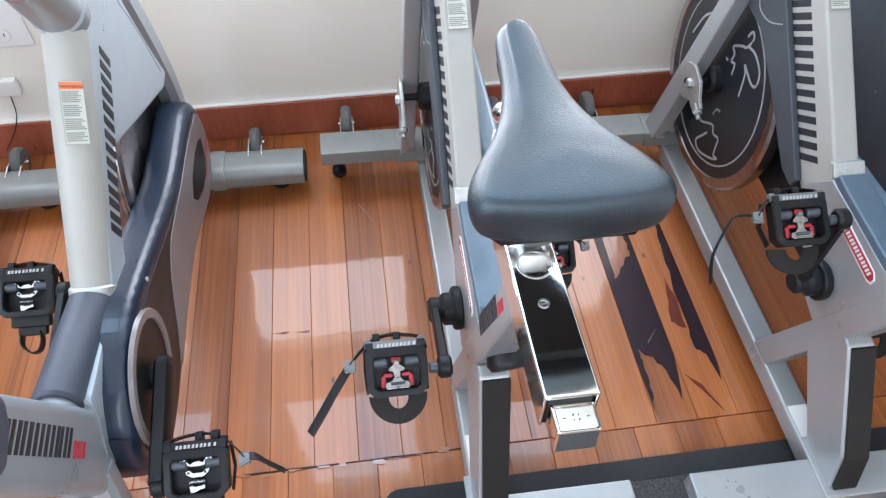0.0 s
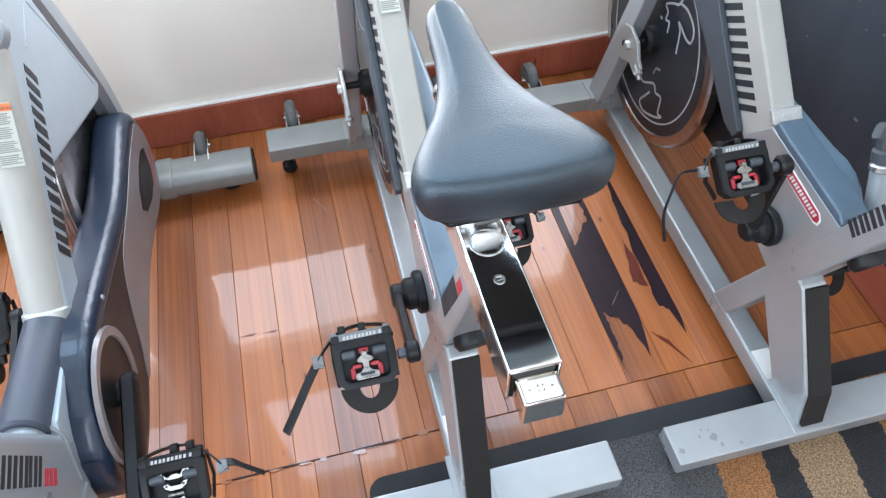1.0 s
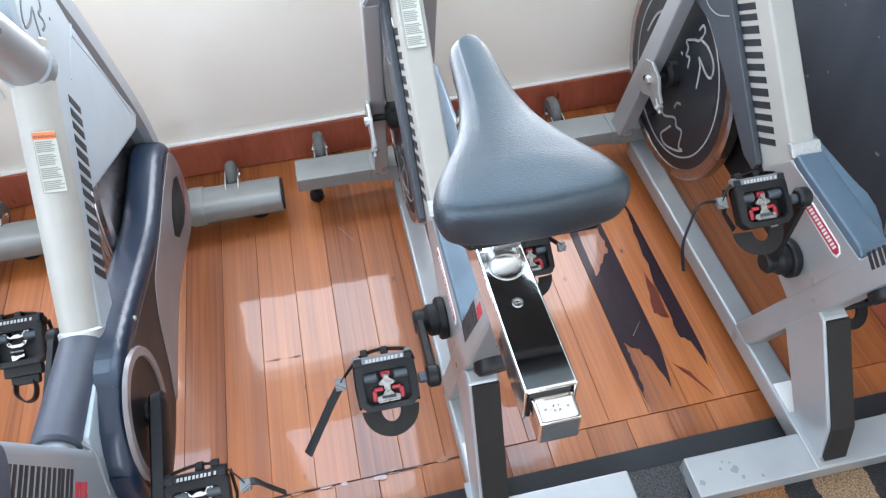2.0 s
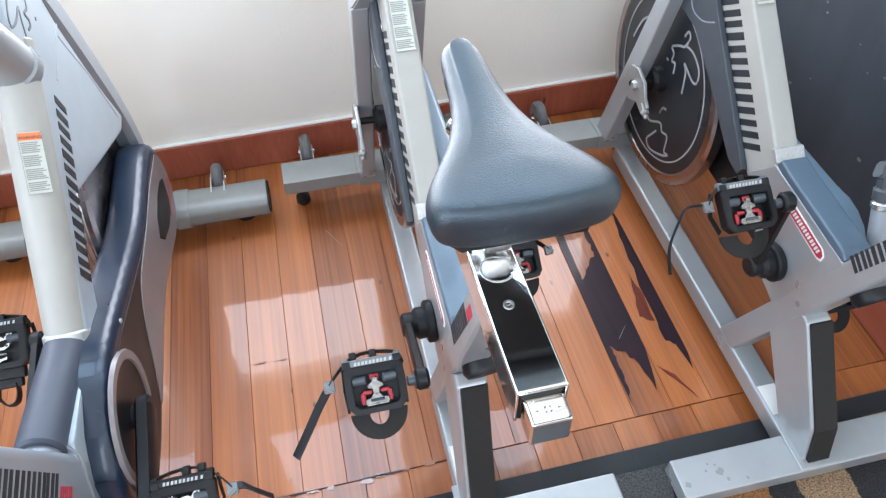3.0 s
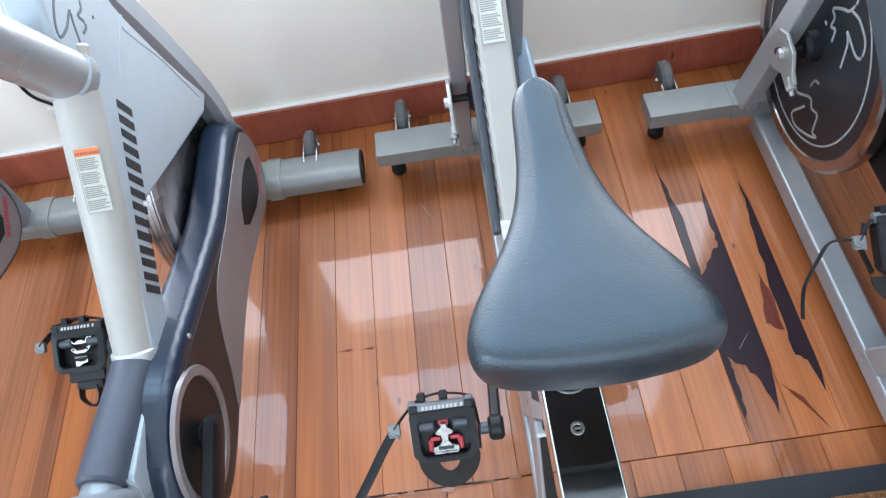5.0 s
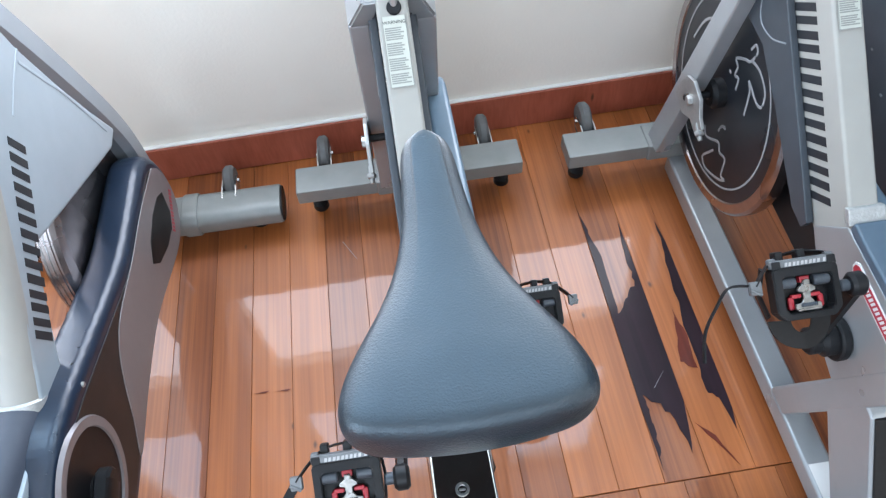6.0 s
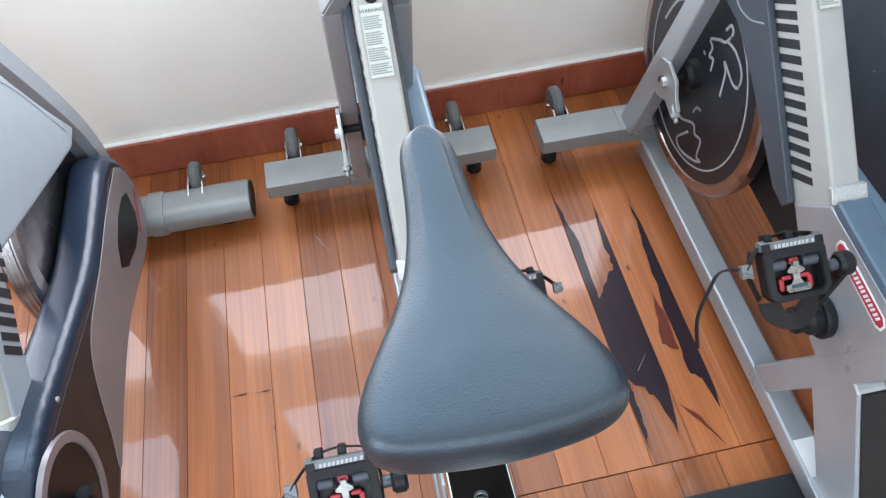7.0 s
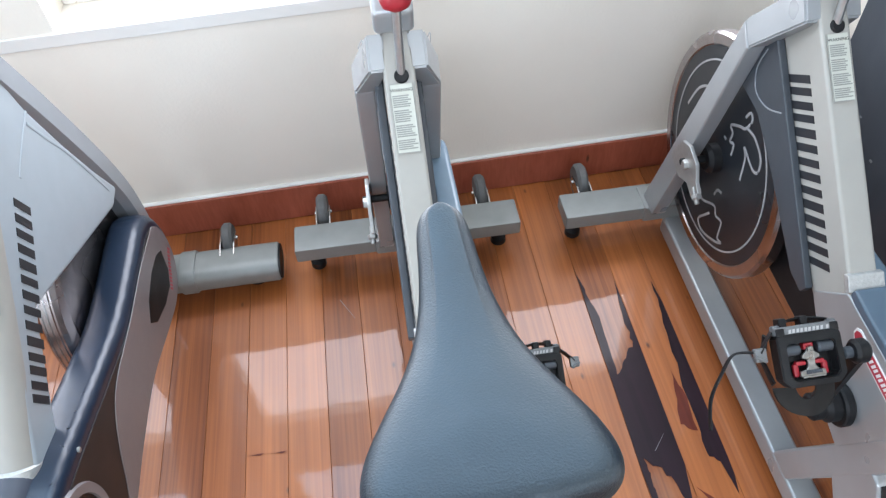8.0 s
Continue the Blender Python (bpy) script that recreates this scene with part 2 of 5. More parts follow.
def carpet():
    m = bpy.data.materials.new("striped_wool_pile")
    m.use_nodes = True
    t = m.node_tree
    b = t.nodes["Principled BSDF"]
    b.inputs["Roughness"].default_value = 0.95
    co = t.nodes.new("ShaderNodeTexCoord")
    sep = t.nodes.new("ShaderNodeSeparateXYZ")
    wob = t.nodes.new("ShaderNodeTexNoise")
    wob.inputs["Scale"].default_value = 90
    t.links.new(co.outputs["Object"], wob.inputs["Vector"])
    ma = t.nodes.new("ShaderNodeMath")
    ma.operation = "MULTIPLY_ADD"
    ma.inputs[1].default_value = 0.016
    t.links.new(co.outputs["Object"], sep.inputs[0])
    t.links.new(wob.outputs[0], ma.inputs[0])
    sk = t.nodes.new("ShaderNodeMath")
    sk.operation = "MULTIPLY_ADD"
    sk.inputs[1].default_value = -0.12
    t.links.new(sep.outputs[1], sk.inputs[0])
    t.links.new(sep.outputs[0], sk.inputs[2])
    t.links.new(sk.outputs[0], ma.inputs[2])
    # stripe edges in metres along x, spread over a ramp 1.5 m long
    rng = t.nodes.new("ShaderNodeMapRange")
    rng.inputs[1].default_value, rng.inputs[2].default_value = 0.0, 1.5
    t.links.new(ma.outputs[0], rng.inputs[0])
    ramp = t.nodes.new("ShaderNodeValToRGB")
    ramp.color_ramp.interpolation = "CONSTANT"
    stops = [(0, (0.075, 0.075, 0.078)), (0.565, (0.30, 0.135, 0.05)), (0.655, (0.022, 0.022, 0.024)), (0.71, (0.29, 0.19, 0.11)), (0.81, (0.022, 0.022, 0.024)), (0.895, (0.30, 0.135, 0.05)), (0.99, (0.022, 0.022, 0.024)), (1.06, (0.29, 0.19, 0.11))]
    e = ramp.color_ramp.elements
    e[0].position, e[0].color = 0, (*stops[0][1], 1)
    e[1].position, e[1].color = stops[1][0] / 1.5, (*stops[1][1], 1)
    for p, c in stops[2:]:
        k = e.new(p / 1.5)
        k.color = (*c, 1)
    t.links.new(rng.outputs[0], ramp.inputs[0])
    fz = t.nodes.new("ShaderNodeTexNoise")
    fz.inputs["Scale"].default_value, fz.inputs["Detail"].default_value = 320, 3
    t.links.new(co.outputs["Object"], fz.inputs["Vector"])
    fr = t.nodes.new("ShaderNodeMapRange")
    fr.inputs[1].default_value, fr.inputs[2].default_value, fr.inputs[3].default_value, fr.inputs[4].default_value = 0.3, 0.7, 0.35, 1.6
    t.links.new(fz.outputs[0], fr.inputs[0])
    mul = t.nodes.new("ShaderNodeMix")
    mul.data_type, mul.blend_type = "RGBA", "MULTIPLY"
    mul.inputs["Factor"].default_value = 1
    t.links.new(ramp.outputs[0], mul.inputs["A"])
    t.links.new(fr.outputs[0], mul.inputs["B"])
    t.links.new(mul.outputs["Result"], b.inputs["Base Color"])
    bp = t.nodes.new("ShaderNodeBump")
    bp.inputs["Strength"].default_value, bp.inputs["Distance"].default_value = 0.9, 0.006
    t.links.new(fz.outputs[0], bp.inputs["Height"])
    t.links.new(bp.outputs[0], b.inputs["Normal"])
    return m


CARPET = carpet()


# ---- mesh helpers ----
def box(x0, x1, y0, y1, z0, z1, bevel=0.0, seg=2):
    bm = bmesh.new()
    bmesh.ops.create_cube(bm, size=1)
    for v in bm.verts:
        v.co = ((x0 + x1) / 2 + v.co.x * (x1 - x0), (y0 + y1) / 2 + v.co.y * (y1 - y0), (z0 + z1) / 2 + v.co.z * (z1 - z0))
    if bevel:
        bmesh.ops.bevel(bm, geom=list(bm.edges), offset=bevel, segments=seg, affect="EDGES", profile=0.5)
    return bm


def prism(outline, x0, x1, bevel=0.0, seg=2):
    """A plate: an outline in (y, z), from x0 to x1."""
    bm = bmesh.new()
    a = [bm.verts.new((x0, y, z)) for y, z in outline]
    b = [bm.verts.new((x1, y, z)) for y, z in outline]
    bm.faces.new(a)
    bm.faces.new(b[::-1])
    n = len(outline)
    for i in range(n):
        bm.faces.new((a[i], b[i], b[(i + 1) % n], a[(i + 1) % n]))
    bmesh.ops.recalc_face_normals(bm, faces=list(bm.faces))
    if bevel:
        bmesh.ops.bevel(bm, geom=list(bm.edges), offset=bevel, segments=seg, affect="EDGES", profile=0.5)
    return bm


def lathe(profile, m, steps=32, caps=True):
    """A turned body: (radius, height) round z, closed at its ends, placed by m."""
    bm = bmesh.new()
    rings = [[bm.verts.new((r * math.cos(2 * math.pi * k / steps), r * math.sin(2 * math.pi * k / steps), h)) for k in range(steps)] for r, h in profile]
    for p, q in zip(rings, rings[1:]):
        for k in range(steps):
            bm.faces.new((p[k], p[(k + 1) % steps], q[(k + 1) % steps], q[k]))
    if caps and profile[0][0] > 1e-5:
        bm.faces.new(rings[0][::-1])
    if caps and profile[-1][0] > 1e-5:
        bm.faces.new(rings[-1])
    bmesh.ops.remove_doubles(bm, verts=list(bm.verts), dist=1e-6)
    bmesh.ops.recalc_face_normals(bm, faces=list(bm.faces))
    bm.transform(m)
    return bm


def flat(outline, z0, z1):
    bm = bmesh.new()
    lo = [bm.verts.new((x, y, z0)) for x, y in outline]
    hi = [bm.verts.new((x, y, z1)) for x, y in outline]
    bm.faces.new(hi)
    bm.faces.new(lo[::-1])
    for k in range(len(outline)):
        bm.faces.new((lo[k], lo[(k + 1) % len(outline)], hi[(k + 1) % len(outline)], hi[k]))
    bmesh.ops.recalc_face_normals(bm, faces=list(bm.faces))
    return bm


def along(p, q):
    """The pose at p whose z axis points to q."""
    d = Vector(q) - Vector(p)
    return Matrix.Translation(p) @ d.to_track_quat("Z", "Y").to_matrix().to_4x4()


def rod(p, q, r, steps=20, r2=None, edge=None):
    length = (Vector(q) - Vector(p)).length
    e = min(r * 0.25, length * 0.2) if edge is None else edge
    r2 = r if r2 is None else r2
    return lathe([(r - e, 0), (r, e), (r2, length - e), (r2 - e, length)], along(p, q), steps)


def sweep(points, half_w, half_t, side=(1, 0, 0), closed=False):
    """A band or tube of rounded section along points: half_w along side, half_t across it."""
    bm = bmesh.new()
    pts = [Vector(p) for p in points]
    side = Vector(side).normalized()
    rings = []
    n = len(pts)
    for i, p in enumerate(pts):
        d = (pts[min(i + 1, n - 1)] - pts[max(i - 1, 0)]).normalized()
        s = (side - d * side.dot(d)).normalized()
        u = d.cross(s)
        ring = []
        for k in range(8):
            a = 2 * math.pi * (k + 0.5) / 8
            cx, cy = math.cos(a), math.sin(a)
            cx = math.copysign(abs(cx) ** 0.6, cx)
            cy = math.copysign(abs(cy) ** 0.6, cy)
            ring.append(bm.verts.new(p + s * half_w * cx + u * half_t * cy))
        rings.append(ring)
    for a, b in zip(rings, rings[1:]):
        for k in range(8):
            bm.faces.new((a[k], a[(k + 1) % 8], b[(k + 1) % 8], b[k]))
    bm.faces.new(rings[0][::-1])
    bm.faces.new(rings[-1])
    bmesh.ops.recalc_face_normals(bm, faces=list(bm.faces))
    return bm


def curve_points(ctrl, n=8):
    """A smooth line through control points."""
    pts = [Vector(p) for p in ctrl]
    out = []
    for i in range(len(pts) - 1):
        p0, p1, p2, p3 = pts[max(i - 1, 0)], pts[i], pts[i + 1], pts[min(i + 2, len(pts) - 1)]
        for k in range(n):
            t = k / n
            out.append(0.5 * ((2 * p1) + (p2 - p0) * t + (2 * p0 - 5 * p1 + 4 * p2 - p3) * t * t + (3 * p1 - p0 - 3 * p2 + p3) * t ** 3))
    out.append(pts[-1])
    return out


def join(*meshes):
    """Several bmeshes as one."""
    out = bmesh.new()
    for b in meshes:
        me = bpy.data.meshes.new("join")
        b.to_mesh(me)
        b.free()
        out.from_mesh(me)
        bpy.data.meshes.remove(me)
    return out


def mesh_of(name, bm, mat, smooth=40):
    me = bpy.data.meshes.new(name)
    bm.to_mesh(me)
    bm.free()
    me.materials.append(mat)
    if smooth:
        me.shade_smooth()
        me.set_sharp_from_angle(angle=radians(smooth))
    return me


def part(name, bm, mat, parent, label="", smooth=40):
    ob = new(name, mesh_of(name, bm, mat, smooth))
    ob.parent = parent
    if smooth:
        ob.modifiers.new("flat_faces", "WEIGHTED_NORMAL").keep_sharp = True
    return tagged(ob, label)


def thing(name, label, category, m=None, group=""):
    ob = new(name)
    ob.empty_display_size = 0.05
    if m:
        ob.matrix_world = m
    return tagged(ob, label, category, group)


def setting(name, bm, mat, label="", smooth=0):
    return tagged(new(name, mesh_of(name, bm, mat, smooth)), label, kind="structure")


# ---- walls, ceiling ----
def wall_with_openings(u0, u1, z0, z1, holes, t0, t1, along_x=True):
    """A wall as one body of butted blocks round its openings; u is x or y."""
    bits = []
    holes = sorted(holes)
    def blk(a, b, c, d):
        if b - a > 1e-4 and d - c > 1e-4:
            bits.append(box(a, b, t0, t1, c, d) if along_x else box(t0, t1, a, b, c, d))
    u = u0
    for a, b in sorted({(h[0], h[1]) for h in holes}):
        blk(u, a, z0, z1)
        low = z0
        for c, d in sorted((h[2], h[3]) for h in holes if h[0] == a):
            blk(a, b, low, c)
            low = d
        blk(a, b, low, z1)
        u = b
    blk(u, u1, z0, z1)
    bm = join(*bits)
    bmesh.ops.remove_doubles(bm, verts=list(bm.verts), dist=1e-5)
    return bm


setting("wall_north", wall_with_openings(LEFT_X - 0.15, RIGHT_X + 0.15, 0, TOP_Z, OPENINGS, FRONT_Y, FRONT_Y + 0.16), WALL, "cream painted plaster wall under the windows")
setting("wall_east", box(RIGHT_X, RIGHT_X + 0.15, BACK_Y, FRONT_Y, 0, TOP_Z), WALL, "cream painted side wall")
setting("wall_west", wall_with_openings(BACK_Y, FRONT_Y, 0, TOP_Z, [LEFT_FILL], LEFT_X - 0.15, LEFT_X, False), WALL, "cream painted side wall with an added fill-light opening")
# unseen back wall, darker than the others so the saddle tail reflects less
setting("wall_south", wall_with_openings(LEFT_X - 0.15, RIGHT_X + 0.15, 0, TOP_Z, [BACK_FILL], BACK_Y - 0.15, BACK_Y), TAUPE, "unseen taupe back wall with an added fill-light opening")
setting("ceiling", box(LEFT_X - 0.15, RIGHT_X + 0.15, BACK_Y - 0.15, FRONT_Y + 0.16, TOP_Z, TOP_Z + 0.1), CEILING, "white painted ceiling")
sill = box(LEFT_X, RIGHT_X, FRONT_Y - 0.006, FRONT_Y, 0.545, 0.574, 0.002, 1)
setting("window_apron", sill, WHITE, "white painted board below the window openings")
setting("baseboard", box(LEFT_X, RIGHT_X, SKIRT_Y, FRONT_Y, 0, 0.104, 0.003, 2), SKIRT, "red-brown stained wooden baseboard")
setting("trim", box(LEFT_X, RIGHT_X, SKIRT_Y + 0.004, FRONT_Y, 0.104, 0.1085, 0.001, 1), WHITE, "thin white bead above the baseboard")
setting("baseboard", box(RIGHT_X - 0.015, RIGHT_X, -2.2, SKIRT_Y, 0, 0.104, 0.003, 2), SKIRT, "red-brown stained wooden baseboard")
for x0, x1, z0, z1 in OPENINGS:
    w = tagged(new("window_1"), "white painted window over the baseboard wall", kind="structure")
    w.location = ((x0 + x1) / 2, FRONT_Y + 0.11, z0)
    h, wd = z1 - z0, x1 - x0
    for nm, bm in (("window_frame", box(-wd / 2, -wd / 2 + 0.025, -0.02, 0.02, 0, h, 0.003, 1)), ("window_frame", box(wd / 2 - 0.025, wd / 2, -0.02, 0.02, 0, h, 0.003, 1)),
                   ("window_frame", box(-wd / 2 + 0.025, wd / 2 - 0.025, -0.02, 0.02, 0, 0.03, 0.003, 1)), ("window_frame", box(-wd / 2 + 0.025, wd / 2 - 0.025, -0.02, 0.02, h - 0.03, h, 0.003, 1))):
        part(nm, bm, WHITE, w, smooth=0)

# dark board on the side wall
board = thing("chalkboard", "charcoal board with faint chalk smudges above the red-brown baseboard", "board", pose(RIGHT_X, 0, 0))
part("panel", box(-0.016, -0.001, -0.86, 0.015, 0.106, 1.35, 0.003, 2), CHALK, board)
rs = random.Random(4)
for k in range(22):
    y, z, r = rs.uniform(-0.75, -0.1), rs.uniform(0.25, 0.7), rs.uniform(0.002, 0.006)
    part("chalk_mark", box(-0.0166, -0.0158, y - r, y + r, z - r * 0.5, z + r * 0.5, r * 0.3, 1), CHALK_DUST, board, "faint chalk speck", 0)

# wall socket and cable
outlet = thing("wall_socket", "cream double wall socket plate", "socket", pose(-0.905, FRONT_Y, 0.372, 0, 0, 0))
part("plate", box(-0.058, 0.058, -0.006, 0, -0.058, 0.058, 0.004, 2), WHITE, outlet)
for dz in (-0.026, 0.026):
    face = part("face", rod((0, -0.004, dz), (0, -0.0085, dz), 0.018, 24), WHITE, outlet)
    for dx in (-0.006, 0.006):
        part("slot", box(dx - 0.001, dx + 0.001, -0.0092, -0.0080, dz - 0.003, dz + 0.005), BLACK, face, smooth=0)
cable = thing("cable", "thin black cable hanging down the wall", "cable", pose(0, 0, 0))
part("cord", sweep(curve_points([(-1.02, FRONT_Y - 0.010, 0.46), (-1.005, FRONT_Y - 0.012, 0.36), (-1.0, FRONT_Y - 0.012, 0.28), (-0.975, FRONT_Y - 0.012, 0.245), (-0.955, FRONT_Y - 0.012, 0.23)]), 0.0035, 0.0035), BLACK, cable)
part("cord", sweep(curve_points([(-0.955, FRONT_Y - 0.010, 0.19), (-0.96, FRONT_Y - 0.02, 0.14), (-0.985, FRONT_Y - 0.022, 0.09), (-1.03, FRONT_Y - 0.022, 0.03)]), 0.0012, 0.0012), BLACK, cable)
part("clip", box(-1.015, -0.99, FRONT_Y - 0.02, FRONT_Y - 0.001, 0.355, 0.37, 0.002, 1), GREY_LINE, cable)
part("plug", box(-0.985, -0.925, FRONT_Y - 0.022, FRONT_Y - 0.001, 0.19, 0.235, 0.006, 2), WHITE, cable, "crumpled white tape round the cable")


# ---- spin bike parts ----
def bars(u_len, v_height, thick, slant, m, widths, steps=1):
    """A printed word as plain slanted bars: u along the word, v across, proud by thick."""
    bits = []
    total = sum(widths) + 0.30 * (len(widths) - 1)
    u = 0.0
    for w in widths:
        strokes = [(u, u + w)] if w < 0.6 else [(u, u + 0.40), (u + w - 0.38, u + w)]
        for p, q in strokes:
            a, b = p / total * u_len, q / total * u_len
            bm = bmesh.new()
            rings = []
            for k in range(steps + 1):
                f = k / steps
                rings.append([bm.verts.new((x + slant * f, v_height * f, z)) for x, z in ((a, 0), (b, 0), (b, thick), (a, thick))])
            for lo, hi in zip(rings, rings[1:]):
                for k in range(4):
                    bm.faces.new((lo[k], lo[(k + 1) % 4], hi[(k + 1) % 4], hi[k]))
            bm.faces.new(rings[0][::-1])
            bm.faces.new(rings[-1])
            bmesh.ops.recalc_face_normals(bm, faces=list(bm.faces))
            bits.append(bm)
        u += w + 0.30
    bm = join(*bits)
    bm.transform(m)
    return bm


def on_side(x, start, end, out=-1):
    """A frame on a side face: u from start to end in (y, z), z out of the face (out: -1 towards -x)."""
    d = Vector((0, end[0] - start[0], end[1] - start[1])).normalized()
    n = Vector((out, 0, 0))
    v = n.cross(d)
    return Matrix(((d.x, v.x, n.x, x), (d.y, v.y, n.y, start[0]), (d.z, v.z, n.z, start[1]), (0, 0, 0, 1)))


def warning_label(parent, m, w, h, head):
    lab = part("warning_label", box(0, w, 0, h, 0, 0.0006), PAPER, parent, "paper warning label with fine print", 0)
    lab.matrix_local = m
    part("header", box(0.001, w - 0.001, h - h * 0.13, h - 0.001, 0.0006, 0.0010), head, lab, smooth=0)
    txt = bpy.data.curves.new("warning_text", "FONT")
    txt.body, txt.size, txt.extrude = "WARNING", w * 0.20, 0.0001
    txt.align_x = "CENTER"
    txt.materials.append(BLACK_PRINT)
    t = new("heading", txt)
    t.parent = lab
    t.matrix_local = pose(w / 2, h - h * 0.11, 0.0012)
    rr = random.Random(7)
    rows = []
    n = 26
    for k in range(n):
        y = h * 0.83 - k * h * 0.80 / n
        if k in (6, 13, 20):
            continue
        rows.append(box(w * 0.07, w * rr.uniform(0.7, 0.94), y - h * 0.010, y + h * 0.010, 0.0006, 0.0009))
    rows += [box(x0, x1, y0, y1, 0.0006, 0.0009) for x0, x1, y0, y1 in ((0, w * 0.025, 0, h), (w * 0.975, w, 0, h), (w * 0.025, w * 0.975, 0, h * 0.008))]
    part("fine_print", join(*rows), FINE_PRINT, lab, smooth=0)
    return lab


def pedal(parent, centre, tilt, cleat, outward=-1):
    """A clip pedal with toe cage and strap; outward: which way along x it points from its crank."""
    m = pose(*centre, tilt, 0, 0) @ Matrix.Scale(0.95, 4)
    w, l, c = 0.044, 0.035, 0.011
    shape = [(-w + c * 0.4, l), (w - c * 0.4, l), (w, l - c * 0.4), (w, -l + c), (w - c, -l), (-w + c, -l), (-w, -l + c), (-w, l - c * 0.4)]
    hole = [(-w + 0.014, l - 0.013), (w - 0.014, l - 0.013), (w - 0.011, l - 0.017), (w - 0.011, -l + 0.014), (w - 0.017, -l + 0.009), (-w + 0.017, -l + 0.009), (-w + 0.011, -l + 0.014), (-w + 0.011, l - 0.017)]
    bm = bmesh.new()
    loops = [[bm.verts.new((x, y, z)) for x, y in pts] for pts, z in ((shape, -0.013), (shape, 0.009), (hole, 0.011), (hole, -0.008))]
    for lo, hi in zip(loops, loops[1:]):
        for k in range(8):
            bm.faces.new((lo[k], lo[(k + 1) % 8], hi[(k + 1) % 8], hi[k]))
    bm.faces.new(loops[0])
    bm.faces.new(loops[-1])
    bmesh.ops.recalc_face_normals(bm, faces=list(bm.faces))
    bmesh.ops.bevel(bm, geom=list(bm.edges), offset=0.0014, segments=2, affect="EDGES")
    bm.transform(m)
    p = part("pedal", bm, BLACK, parent, "black clip pedal with toe strap")
    def sub(name, b, mat, label=""):
        b.transform(m)
        return part(name, b, mat, p, label)
    sub("front_bar", join(box(-w, w, l - 0.001, l + 0.010, -0.006, 0.008, 0.003), box(-w, -w + 0.011, l + 0.004, l + 0.013, -0.008, 0.004, 0.003), box(w - 0.011, w, l + 0.004, l + 0.013, -0.008, 0.004, 0.003)), BAR_SCUFF if cleat == "red" else BLACK, "scuffed front bar")
    for x in (-w + 0.007, w - 0.007):
        sub("bumper", box(x - 0.006, x + 0.006, l - 0.002, l + 0.009, 0.002, 0.0095, 0.002), BLACK)
    sub("marking", bars(0.055, 0.005, 0.0004, 0.001, pose(-0.026, l + 0.001, 0.0081), [1, 1, 1, 1, 1.3]), GREY_LINE)
    sub("axle", rod((-outward * 0.047, 0, -0.002), (-outward * 0.066, 0, -0.002), 0.008), DARK_GREY)
    for x in (-0.034, 0.012):
        sub("roller", rod((x, 0.014, 0.0), (x + 0.022, 0.014, 0.0), 0.008), DARK_GREY)
    if cleat == "red":
        sub("cleat_base", join(box(-0.007, 0.007, 0.012, 0.021, -0.006, 0.004, 0.002), box(-0.020, -0.006, -0.008, -0.002, -0.006, 0.002, 0.002), box(0.006, 0.020, -0.008, -0.002, -0.006, 0.002, 0.002), box(-0.024, -0.016, -0.023, -0.005, -0.006, 0.001, 0.003), box(0.016, 0.024, -0.023, -0.005, -0.006, 0.001, 0.003)), RED)
        bow = [(-0.004, 0.016), (0.004, 0.016), (0.005, 0.010), (0.012, 0.005), (0.012, 0.001), (0.005, -0.001), (0.0045, -0.008), (0.009, -0.014), (0.017, -0.015), (0.018, -0.022), (0.013, -0.024), (-0.013, -0.024), (-0.018, -0.022), (-0.017, -0.015), (-0.009, -0.014), (-0.0045, -0.008), (-0.005, -0.001), (-0.012, 0.001), (-0.012, 0.005), (-0.005, 0.010)]
        plate = flat(bow, 0.001, 0.0055)
        bmesh.ops.bevel(plate, geom=list(plate.edges), offset=0.0008, segments=1, affect="EDGES")
        sub("cleat", join(plate, box(-0.004, 0.004, 0.010, 0.016, 0.005, 0.0085, 0.001), box(-0.016, 0.016, -0.0245, -0.0215, 0.005, 0.0075, 0.001)), CLEAT, "worn steel cleat clamp")
        sub("spring", lathe([(0.0028 if k % 2 else 0.0018, 0.0012 * k) for k in range(18)], along((-0.010, -0.017, 0.0058), (0.010, -0.017, 0.0058)), 10), DARK_GREY)
    else:
        upper = [(-0.022, 0.020), (-0.015, 0.021), (-0.008, 0.014), (-0.003, 0.017), (0.005, 0.018), (0.009, 0.015), (0.014, 0.022), (0.022, 0.022), (0.023, 0.017), (0.015, 0.012), (0.006, 0.010), (-0.006, 0.010), (-0.014, 0.013), (-0.022, 0.015)]
        lower = [(-0.016, 0.004), (-0.010, 0.006), (-0.006, 0.001), (0.007, 0.001), (0.012, 0.006), (0.018, 0.006), (0.016, 0.000), (0.008, -0.005), (-0.007, -0.005), (-0.014, -0.001)]
        tail_piece = [(-0.011, -0.016), (-0.006, -0.016), (-0.004, -0.018), (0.006, -0.017), (0.010, -0.015), (0.011, -0.021), (0.004, -0.022), (-0.004, -0.026), (-0.010, -0.026)]
        plates = []
        for pts, z in ((upper, 0.003), (lower, 0.002), (tail_piece, 0.001)):
            pl = flat(pts, z - 0.003, z + 0.003)
            bmesh.ops.bevel(pl, geom=list(pl.edges), offset=0.0008, segments=1, affect="EDGES")
            plates.append(pl)
        sub("cleat", join(*plates), STEEL, "worn steel cleat clamp")
        for x, y in ((-0.018, 0.018), (0.018, 0.019), (-0.011, 0.002), (0.012, 0.002)):
            sub("screw", rod((x, y, 0.004), (x, y, 0.0066), 0.0019, 10), DARK_GREY)
